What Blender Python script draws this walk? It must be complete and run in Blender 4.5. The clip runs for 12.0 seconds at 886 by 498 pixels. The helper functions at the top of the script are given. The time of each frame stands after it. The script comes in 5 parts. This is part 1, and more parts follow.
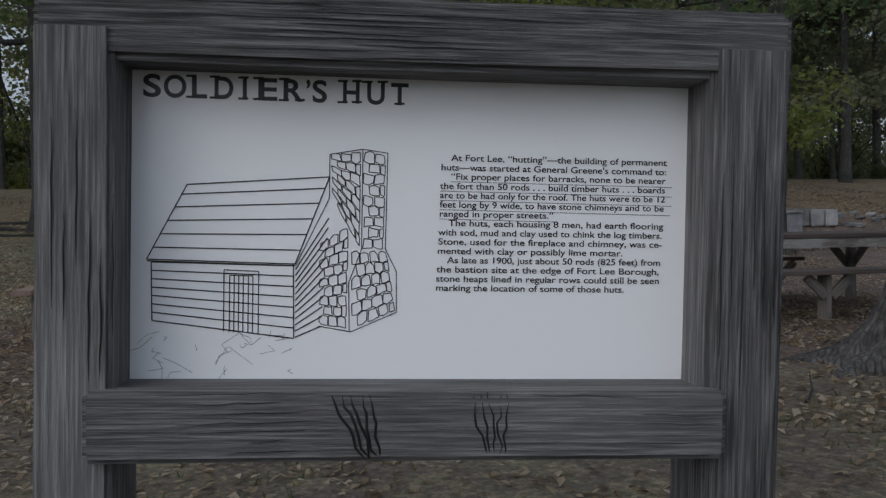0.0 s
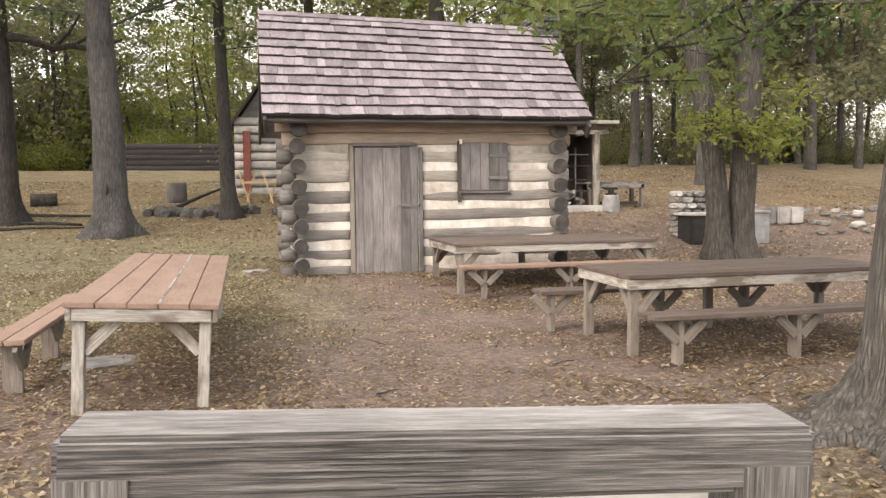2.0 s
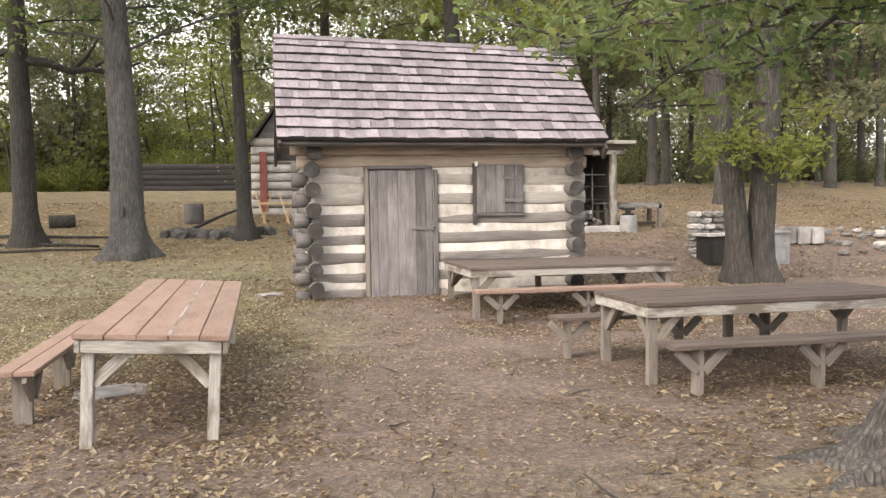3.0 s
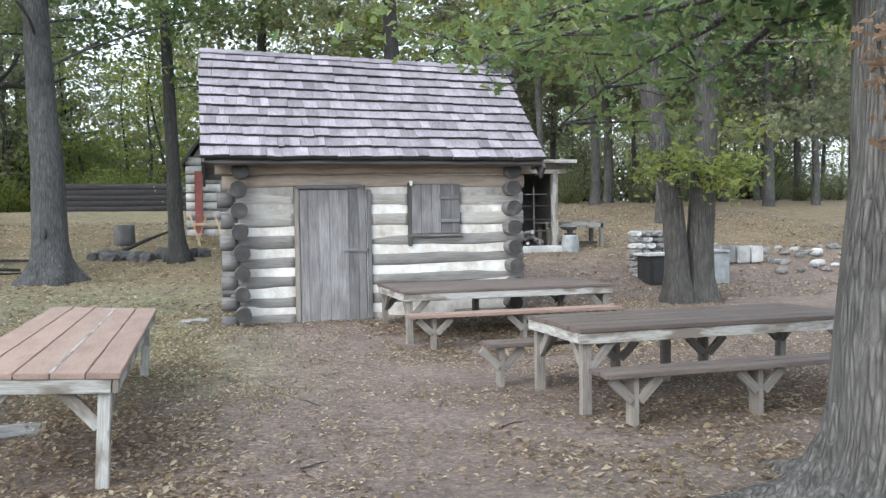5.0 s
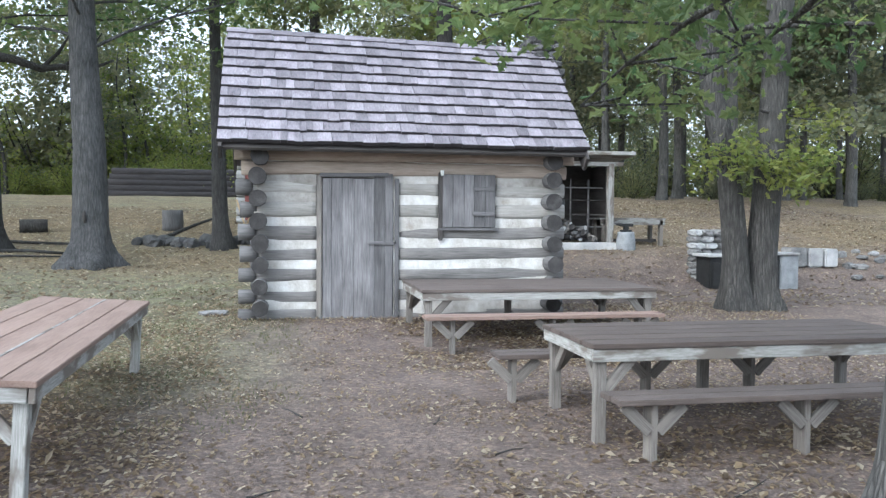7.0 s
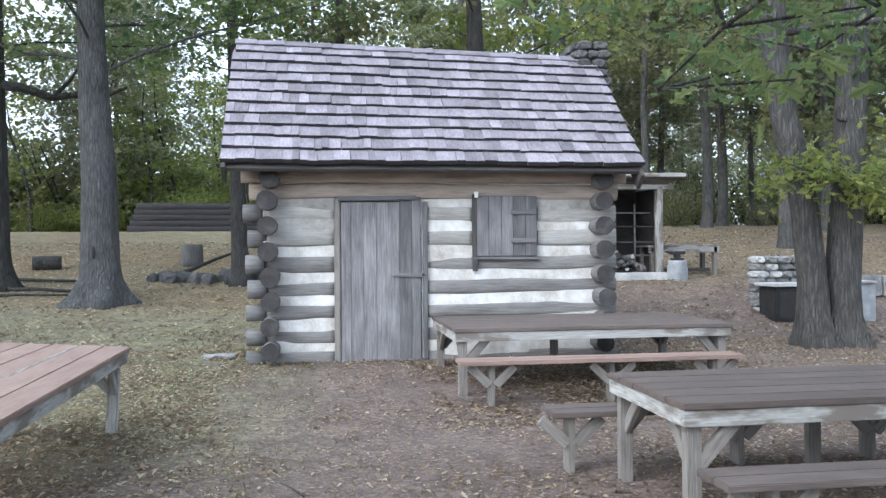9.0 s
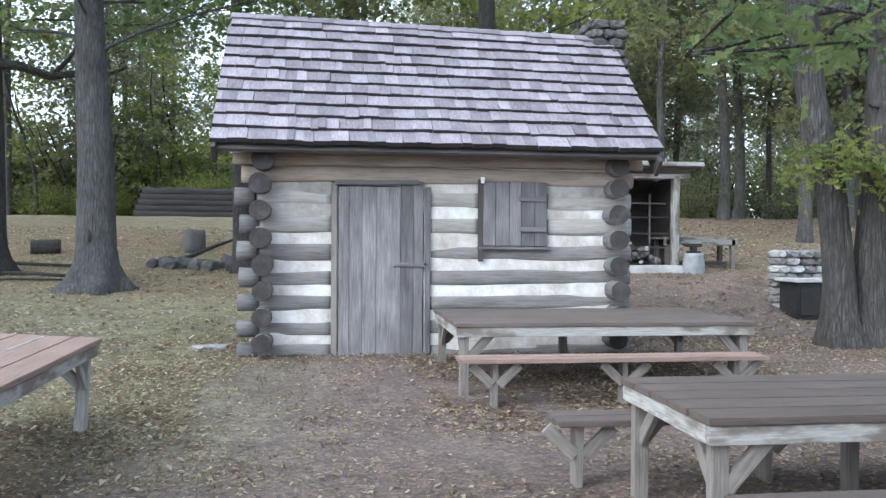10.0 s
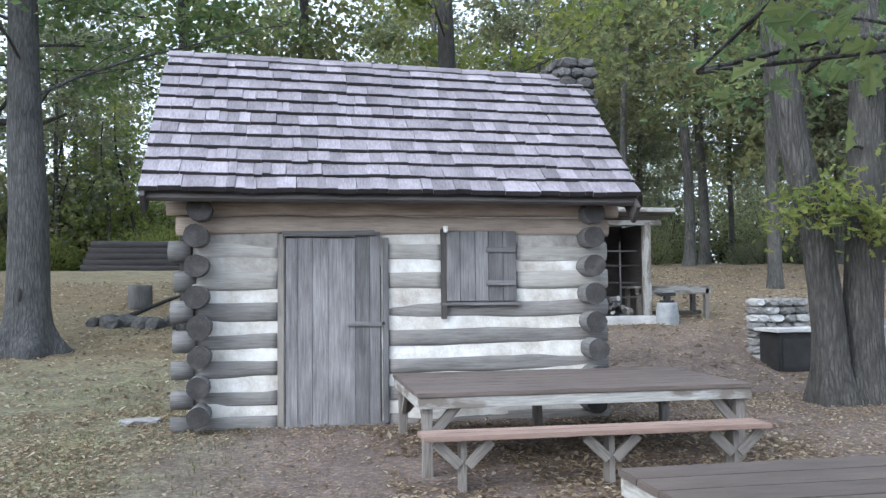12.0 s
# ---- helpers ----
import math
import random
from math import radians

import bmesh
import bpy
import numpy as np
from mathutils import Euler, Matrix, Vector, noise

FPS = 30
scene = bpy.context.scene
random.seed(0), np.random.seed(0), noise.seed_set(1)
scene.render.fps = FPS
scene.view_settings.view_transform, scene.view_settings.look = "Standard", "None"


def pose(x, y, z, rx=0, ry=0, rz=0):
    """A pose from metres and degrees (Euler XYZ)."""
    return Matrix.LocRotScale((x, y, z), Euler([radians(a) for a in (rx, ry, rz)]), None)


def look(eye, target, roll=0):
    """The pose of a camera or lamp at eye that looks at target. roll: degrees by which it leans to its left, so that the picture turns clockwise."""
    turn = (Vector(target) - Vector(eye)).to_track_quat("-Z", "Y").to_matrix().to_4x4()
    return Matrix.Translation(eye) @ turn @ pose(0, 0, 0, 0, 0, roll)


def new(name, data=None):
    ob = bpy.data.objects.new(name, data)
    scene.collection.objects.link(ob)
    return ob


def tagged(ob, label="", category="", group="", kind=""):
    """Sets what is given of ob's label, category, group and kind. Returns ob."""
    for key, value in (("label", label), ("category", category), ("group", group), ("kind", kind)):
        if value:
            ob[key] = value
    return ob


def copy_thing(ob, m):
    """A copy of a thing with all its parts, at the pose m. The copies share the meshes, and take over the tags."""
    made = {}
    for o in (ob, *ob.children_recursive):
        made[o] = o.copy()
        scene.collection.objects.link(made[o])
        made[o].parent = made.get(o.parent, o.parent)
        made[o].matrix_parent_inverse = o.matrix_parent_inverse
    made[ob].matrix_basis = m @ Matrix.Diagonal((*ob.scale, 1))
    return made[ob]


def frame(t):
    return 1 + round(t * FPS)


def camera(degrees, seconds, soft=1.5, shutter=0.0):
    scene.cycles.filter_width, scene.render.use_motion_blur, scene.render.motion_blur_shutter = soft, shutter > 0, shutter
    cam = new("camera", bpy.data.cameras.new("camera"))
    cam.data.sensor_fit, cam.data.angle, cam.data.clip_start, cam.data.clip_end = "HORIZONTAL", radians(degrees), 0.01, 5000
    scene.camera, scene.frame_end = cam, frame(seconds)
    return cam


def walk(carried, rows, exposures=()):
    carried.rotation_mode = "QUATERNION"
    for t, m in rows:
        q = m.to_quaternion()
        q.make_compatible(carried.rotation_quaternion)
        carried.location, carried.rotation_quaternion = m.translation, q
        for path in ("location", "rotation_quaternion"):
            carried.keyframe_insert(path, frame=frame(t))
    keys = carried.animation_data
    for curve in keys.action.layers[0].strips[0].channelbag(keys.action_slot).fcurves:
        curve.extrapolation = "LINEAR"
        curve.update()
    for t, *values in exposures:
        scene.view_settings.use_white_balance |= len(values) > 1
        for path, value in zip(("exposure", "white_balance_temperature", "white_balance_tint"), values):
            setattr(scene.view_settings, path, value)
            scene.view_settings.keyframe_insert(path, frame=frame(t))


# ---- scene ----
cam = camera(56.1, 12.0, soft=1.35)
PATH = [
    (0, (0.643, 0.962, 0.989), (1.034, 2.922, 0.92), -0.9),
    (0.3, (0.64, 0.975, 1.006), (1.047, 2.931, 0.915), -1.4),
    (0.6, (0.638, 0.998, 1.128), (1.078, 2.942, 0.962), -0.1),
    (1, (0.629, 0.99, 1.317), (1.056, 2.934, 1.115), 0.0),
    (1.5, (0.621, 0.978, 1.516), (1.091, 2.914, 1.341), -0.2),
    (2, (0.582, 1.025, 1.625), (1.046, 2.965, 1.484), -0.6),
    (2.5, (0.594, 1.09, 1.677), (1.005, 3.045, 1.571), -0.6),
    (4.5, (0.869, 1.339, 1.754), (1.397, 3.266, 1.667), -1.1),
    (5, (0.971, 1.514, 1.728), (1.515, 3.437, 1.674), -1.0),
    (5.5, (1.164, 1.656, 1.739), (1.737, 3.57, 1.647), -2.6),
    (6, (1.45, 1.795, 1.731), (1.917, 3.739, 1.658), 0.6),
    (6.5, (1.648, 1.984, 1.736), (2.027, 3.945, 1.639), 0.4),
    (7, (1.803, 2.256, 1.755), (2.179, 4.219, 1.681), 0.4),
    (7.5, (1.845, 2.567, 1.778), (2.178, 4.535, 1.662), -0.2),
    (9.5, (2.167, 4.087, 1.659), (2.452, 6.066, 1.69), -0.1),
    (10, (2.257, 4.359, 1.667), (2.527, 6.341, 1.649), 0.4),
    (10.5, (2.306, 4.66, 1.69), (2.526, 6.647, 1.746), -1.1),
    (11, (2.429, 4.91, 1.765), (2.637, 6.898, 1.821), -0.1),
    (11.5, (2.514, 5.162, 1.754), (2.793, 7.143, 1.767), 1.4),
    (12, (2.43, 5.31, 1.746), (2.787, 7.275, 1.845), -0.5),
]
EXPOSURES = [
    (0.0, -0.35, 5600, 9), (0.9, -0.3, 5500, 9), (1.1, -0.05, 5900, 9), (1.5, 1.0, 6600, 12), (2.0, 1.8, 7200, 14),
    (2.7, 1.88, 7100, 14), (4.3, 1.88, 6000, 6), (6.0, 1.84, 5400, 4), (9.5, 1.78, 5300, 6), (12.0, 1.74, 5300, 6),
]
walk(cam, [(t, look(eye, target, roll)) for t, eye, target, roll in PATH], EXPOSURES)

# ---- world and sun ----
SUN_ELEV, SUN_ROT = radians(38), radians(-122)
world = bpy.data.worlds.new("world")
scene.world = world
world.use_nodes = True
wn = world.node_tree.nodes
sky = wn.new("ShaderNodeTexSky")
sky.sky_type = "NISHITA"
sky.sun_disc = False
sky.sun_elevation, sky.sun_rotation = SUN_ELEV, SUN_ROT
sky.air_density, sky.dust_density, sky.ozone_density = 1.0, 7.0, 1.0
wn["Background"].inputs[1].default_value = 0.15
haze = wn.new("ShaderNodeMix")
haze.data_type = "RGBA"
haze.inputs[0].default_value = 0.7
haze.inputs[7].default_value = (4.2, 4.2, 4.2, 1)
world.node_tree.links.new(sky.outputs[0], haze.inputs[6])
world.node_tree.links.new(haze.outputs[2], wn["Background"].inputs[0])
sun = new("sun", bpy.data.lights.new("sun", "SUN"))
sun.data.energy, sun.data.angle, sun.data.color = 1.1, radians(80), (1.0, 0.96, 0.92)
SUN_DIR = Vector((math.sin(SUN_ROT) * math.cos(SUN_ELEV), math.cos(SUN_ROT) * math.cos(SUN_ELEV), math.sin(SUN_ELEV)))
sun.matrix_world = look(SUN_DIR * 50, (0, 0, 0))


# ---- materials ----
def nodes_of(name):
    m = bpy.data.materials.new(name)
    m.use_nodes = True
    nt = m.node_tree
    return m, nt, nt.nodes["Principled BSDF"]


def ramp(nt, fac, stops):
    r = nt.nodes.new("ShaderNodeValToRGB")
    e = r.color_ramp.elements
    while len(e) < len(stops):
        e.new(0.5)
    for k, (p, c) in enumerate(stops):
        e[k].position, e[k].color = p, (*c, 1)
    nt.links.new(fac, r.inputs[0])
    return r.outputs[0]


def mixc(nt, fac, a, b, mode="MIX"):
    m = nt.nodes.new("ShaderNodeMix")
    m.data_type, m.blend_type = "RGBA", mode
    for val, sock in ((fac, m.inputs[0]), (a, m.inputs[6]), (b, m.inputs[7])):
        if isinstance(val, (int, float)):
            sock.default_value = val
        elif isinstance(val, tuple):
            sock.default_value = (*val, 1)
        else:
            nt.links.new(val, sock)
    return m.outputs[2]


def coords(nt, scale=(1, 1, 1), shift=True, out="Object"):
    tc = nt.nodes.new("ShaderNodeTexCoord")
    mp = nt.nodes.new("ShaderNodeMapping")
    mp.inputs["Scale"].default_value = scale
    nt.links.new(tc.outputs[out], mp.inputs[0])
    if shift:
        oi = nt.nodes.new("ShaderNodeObjectInfo")
        mu = nt.nodes.new("ShaderNodeMath")
        mu.operation = "MULTIPLY"
        mu.inputs[1].default_value = 37.0
        nt.links.new(oi.outputs["Random"], mu.inputs[0])
        cx = nt.nodes.new("ShaderNodeCombineXYZ")
        for k in range(3):
            nt.links.new(mu.outputs[0], cx.inputs[k])
        nt.links.new(cx.outputs[0], mp.inputs["Location"])
    return mp.outputs[0]


def noise_of(nt, vec, scale, detail=4, rough=0.6):
    n = nt.nodes.new("ShaderNodeTexNoise")
    n.inputs["Scale"].default_value, n.inputs["Detail"].default_value, n.inputs["Roughness"].default_value = scale, detail, rough
    nt.links.new(vec, n.inputs["Vector"])
    return n.outputs[0]


def bump_to(nt, bsdf, height, strength, dist):
    b = nt.nodes.new("ShaderNodeBump")
    b.inputs["Strength"].default_value, b.inputs["Distance"].default_value = strength, dist
    nt.links.new(height, b.inputs["Height"])
    nt.links.new(b.outputs[0], bsdf.inputs["Normal"])


def brightness(nt, col, lo, hi):
    oi = nt.nodes.new("ShaderNodeObjectInfo")
    mr = nt.nodes.new("ShaderNodeMapRange")
    mr.inputs[3].default_value, mr.inputs[4].default_value = lo, hi
    nt.links.new(oi.outputs["Random"], mr.inputs[0])
    hs = nt.nodes.new("ShaderNodeHueSaturation")
    nt.links.new(mr.outputs[0], hs.inputs["Value"])
    nt.links.new(col, hs.inputs["Color"])
    return hs.outputs[0]


def wood_mat(name, dark, mid, light, grain=(1.2, 22, 22), vary=(0.85, 1.12), rough=0.85, stain=None, stain_at=0.55, bump=0.5, stops=(0.3, 0.5, 0.72)):
    """Weathered timber: grain runs along the piece's own x."""
    m, nt, b = nodes_of(name)
    v = coords(nt, grain)
    fine = noise_of(nt, v, 4.0, 8, 0.7)
    col = ramp(nt, fine, list(zip(stops, (dark, mid, light))))
    v2 = coords(nt, (1.0, 3.0, 3.0))
    big = noise_of(nt, v2, 1.8, 4, 0.6)
    if stain:
        mask = ramp(nt, big, [(stain_at - 0.04, (0, 0, 0)), (stain_at + 0.06, (1, 1, 1))])
        col = mixc(nt, mask, col, stain)
    else:
        col = mixc(nt, 0.4, col, ramp(nt, big, [(0.3, dark), (0.7, light)]))
    nt.links.new(brightness(nt, col, *vary), b.inputs["Base Color"])
    b.inputs["Roughness"].default_value = rough
    bump_to(nt, b, fine, bump, 0.006)
    return m


def rough_mat(name, a, c, d, scale=3.0, fine=40.0, rough=0.9, bump=0.4, dist=0.01, vary=(0.85, 1.15), metallic=0.0):
    m, nt, b = nodes_of(name)
    v = coords(nt)
    n1, n2 = noise_of(nt, v, scale, 5), noise_of(nt, v, fine, 4, 0.7)
    col = ramp(nt, n1, [(0.32, a), (0.5, c), (0.68, d)])
    col = mixc(nt, 0.35, col, ramp(nt, n2, [(0.35, a), (0.65, d)]))
    nt.links.new(brightness(nt, col, *vary), b.inputs["Base Color"])
    b.inputs["Roughness"].default_value, b.inputs["Metallic"].default_value = rough, metallic
    bump_to(nt, b, n2, bump, dist)
    return m


def bark_mat(name, dark, mid, light, ridges=(9, 9, 1.6)):
    m, nt, b = nodes_of(name)
    v = coords(nt, ridges)
    n1 = noise_of(nt, v, 2.2, 8, 0.72)
    n2 = noise_of(nt, coords(nt), 1.1, 4)
    col = ramp(nt, n1, [(0.36, dark), (0.5, mid), (0.68, light)])
    col = mixc(nt, 0.35, col, ramp(nt, n2, [(0.35, dark), (0.65, light)]))
    b.inputs["Roughness"].default_value = 0.95
    vo = nt.nodes.new("ShaderNodeTexVoronoi")
    vo.feature, vo.inputs["Scale"].default_value = "DISTANCE_TO_EDGE", 2.4
    warp = mixc(nt, 0.12, coords(nt, ridges), nt.nodes["Noise Texture"].outputs[1])
    nt.links.new(warp, vo.inputs["Vector"])
    plates = ramp(nt, vo.outputs["Distance"], [(0.0, (0.35, 0.35, 0.35)), (0.22, (1, 1, 1))])
    col = mixc(nt, 0.5, col, plates, "MULTIPLY")
    nt.links.new(col, b.inputs["Base Color"])
    bump_to(nt, b, mixc(nt, 0.5, n1, plates), 1.0, 0.05)
    return m


def leaf_mat(name, stops, spread=0.5):
    m, nt, b = nodes_of(name)
    g = nt.nodes.new("ShaderNodeNewGeometry")
    col = ramp(nt, g.outputs["Random Per Island"], stops)
    col = mixc(nt, spread, col, ramp(nt, noise_of(nt, coords(nt), 0.7, 2), [(0.35, stops[0][1]), (0.7, stops[-1][1])]))
    nt.links.new(col, b.inputs["Base Color"])
    b.inputs["Roughness"].default_value = 0.45
    tr = nt.nodes.new("ShaderNodeBsdfTranslucent")
    nt.links.new(col, tr.inputs[0])
    mx = nt.nodes.new("ShaderNodeMixShader")
    mx.inputs[0].default_value = 0.65
    nt.links.new(b.outputs[0], mx.inputs[1])
    nt.links.new(tr.outputs[0], mx.inputs[2])
    nt.links.new(mx.outputs[0], nt.nodes["Material Output"].inputs[0])
    return m


def plain(name, c, rough=0.6, metallic=0.0):
    m, nt, b = nodes_of(name)
    b.inputs["Base Color"].default_value = (*c, 1)
    b.inputs["Roughness"].default_value, b.inputs["Metallic"].default_value = rough, metallic
    return m


LOG = wood_mat("hewn_log", (0.075, 0.07, 0.066), (0.175, 0.165, 0.157), (0.29, 0.275, 0.262), grain=(0.8, 14, 14))
LOGP = wood_mat("pale_log", (0.19, 0.178, 0.162), (0.34, 0.325, 0.30), (0.48, 0.46, 0.43), grain=(0.8, 12, 12))
LOGB = wood_mat("brown_log", (0.17, 0.135, 0.11), (0.33, 0.27, 0.225), (0.46, 0.39, 0.33), grain=(0.8, 14, 14))
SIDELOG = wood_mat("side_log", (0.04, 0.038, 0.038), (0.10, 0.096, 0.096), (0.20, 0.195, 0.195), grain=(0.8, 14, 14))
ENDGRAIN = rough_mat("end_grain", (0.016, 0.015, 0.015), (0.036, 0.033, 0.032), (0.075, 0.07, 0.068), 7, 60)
CHINK = rough_mat("lime_chinking", (0.31, 0.28, 0.24), (0.54, 0.515, 0.475), (0.74, 0.735, 0.72), 2.1, 7, 0.95, 0.6, 0.03, (0.92, 1.05))
PLANK = wood_mat("grey_plank", (0.055, 0.052, 0.054), (0.145, 0.139, 0.141), (0.29, 0.281, 0.286), grain=(0.7, 16, 16), vary=(0.68, 1.32))
DARKWOOD = wood_mat("dark_board", (0.02, 0.018, 0.017), (0.05, 0.045, 0.042), (0.09, 0.08, 0.075))
SHINGLE = wood_mat("shingle", (0.07, 0.062, 0.072), (0.17, 0.152, 0.172), (0.33, 0.305, 0.332), grain=(2, 30, 30), vary=(0.68, 1.22))
# near-black wood; on the shingle butts it stands for their shade
BLACKWOOD = wood_mat("rotted_butt", (0.012, 0.011, 0.012), (0.03, 0.027, 0.029), (0.06, 0.054, 0.057))
TOPWOOD = wood_mat("table_top_wood", (0.13, 0.083, 0.066), (0.22, 0.15, 0.12), (0.30, 0.22, 0.18), vary=(0.92, 1.08), rough=0.7)
TOPDARK = wood_mat("table_top_brown", (0.045, 0.034, 0.030), (0.088, 0.069, 0.060), (0.15, 0.121, 0.107), vary=(0.92, 1.06), rough=0.7)
TOPOLD = wood_mat("table_top_old", (0.042, 0.031, 0.027), (0.082, 0.062, 0.053), (0.142, 0.113, 0.098), vary=(0.9, 1.08), rough=0.75)
PAINTED = wood_mat("worn_white_paint", (0.18, 0.175, 0.163), (0.31, 0.305, 0.288), (0.46, 0.455, 0.436), vary=(0.9, 1.05), stain=(0.15, 0.13, 0.112), stain_at=0.52, bump=0.3)
LEGWOOD = wood_mat("worn_leg", (0.085, 0.075, 0.066), (0.165, 0.15, 0.135), (0.27, 0.25, 0.23), vary=(0.85, 1.1), stain=(0.20, 0.18, 0.16), stain_at=0.58)
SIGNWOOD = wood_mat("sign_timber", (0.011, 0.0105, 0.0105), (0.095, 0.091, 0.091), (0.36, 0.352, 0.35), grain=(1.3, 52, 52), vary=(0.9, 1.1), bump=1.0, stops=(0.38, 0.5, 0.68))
CLAY = rough_mat("clay_daub", (0.20, 0.185, 0.165), (0.36, 0.34, 0.315), (0.47, 0.45, 0.42), 2.1, 9, 0.95, 0.6, 0.02, (0.95, 1.04))
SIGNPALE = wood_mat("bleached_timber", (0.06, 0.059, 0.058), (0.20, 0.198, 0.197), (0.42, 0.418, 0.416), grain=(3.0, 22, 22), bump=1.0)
PALEWOOD = wood_mat("pale_pine", (0.42, 0.30, 0.17), (0.58, 0.43, 0.26), (0.68, 0.54, 0.36))
STONE = rough_mat("field_stone", (0.10, 0.10, 0.10), (0.22, 0.215, 0.21), (0.36, 0.35, 0.34), 4, 40, 0.9, 0.6, 0.02, (0.6, 1.3))
DARKSTONE = rough_mat("dark_stone", (0.035, 0.035, 0.036), (0.075, 0.073, 0.073), (0.13, 0.127, 0.125), 4, 40, 0.9, 0.6, 0.02, (0.6, 1.3))
PALESTONE = rough_mat("pale_stone", (0.30, 0.30, 0.30), (0.46, 0.455, 0.45), (0.62, 0.61, 0.60), 4, 40, 0.9, 0.5, 0.02, (0.75, 1.15))
BRICKRED = rough_mat("red_paint", (0.16, 0.05, 0.045), (0.24, 0.085, 0.075), (0.30, 0.12, 0.10), 5, 50)
IRON = rough_mat("black_iron", (0.008, 0.008, 0.008), (0.018, 0.018, 0.018), (0.035, 0.034, 0.033), 6, 60, 0.7, 0.3)
GREYMETAL = rough_mat("grey_metal", (0.16, 0.17, 0.18), (0.26, 0.27, 0.28), (0.36, 0.37, 0.38), 6, 60, 0.6, 0.2)
BARK = bark_mat("grey_bark", (0.03, 0.03, 0.031), (0.08, 0.079, 0.079), (0.15, 0.147, 0.145))
BARKD = bark_mat("dark_bark", (0.022, 0.021, 0.02), (0.048, 0.045, 0.042), (0.085, 0.08, 0.074))
# dark bark made paler: distance haze put into the colour
BARKHAZE = bark_mat("woodland_bark", (0.045, 0.043, 0.04), (0.095, 0.092, 0.086), (0.16, 0.155, 0.146))
BARKR = bark_mat("ridged_bark", (0.014, 0.013, 0.012), (0.07, 0.066, 0.062), (0.19, 0.182, 0.172), (11, 11, 1.7))
BARKT = bark_mat("twin_bark", (0.014, 0.013, 0.012), (0.05, 0.047, 0.043), (0.13, 0.124, 0.114), (10, 10, 1.6))
LEAFGREEN = leaf_mat("oak_leaf_green", [(0.1, (0.07, 0.125, 0.052)), (0.5, (0.14, 0.205, 0.085)), (0.9, (0.25, 0.29, 0.105))])
LEAFYEL = leaf_mat("turning_leaf", [(0.1, (0.11, 0.16, 0.04)), (0.5, (0.205, 0.255, 0.06)), (0.9, (0.32, 0.32, 0.09))])
LEAFFAR = leaf_mat("wood_leaf", [(0.1, (0.105, 0.13, 0.063)), (0.5, (0.18, 0.215, 0.098)), (0.9, (0.30, 0.29, 0.125))])
LEAFFAR2 = leaf_mat("wood_leaf_dusky", [(0.1, (0.105, 0.13, 0.085)), (0.5, (0.19, 0.22, 0.135)), (0.9, (0.31, 0.29, 0.165))])
LEAFDEAD = leaf_mat("dead_leaf", [(0.1, (0.14, 0.085, 0.05)), (0.5, (0.26, 0.17, 0.11)), (0.9, (0.40, 0.30, 0.21))])
LITTER = leaf_mat("fallen_leaf", [(0.0, (0.095, 0.064, 0.043)), (0.3, (0.21, 0.15, 0.097)), (0.65, (0.36, 0.275, 0.165)), (1.0, (0.62, 0.55, 0.42))], 0.15)
GRASSM = leaf_mat("grass_blade", [(0.1, (0.07, 0.09, 0.035)), (0.5, (0.12, 0.13, 0.05)), (0.9, (0.22, 0.20, 0.09))])
PANELM = plain("enamel_panel", (0.90, 0.91, 0.92), 0.14)
INK = plain("black_ink", (0.012, 0.012, 0.013), 0.3)
PORCELAIN = plain("white_porcelain", (0.8, 0.8, 0.78), 0.3)


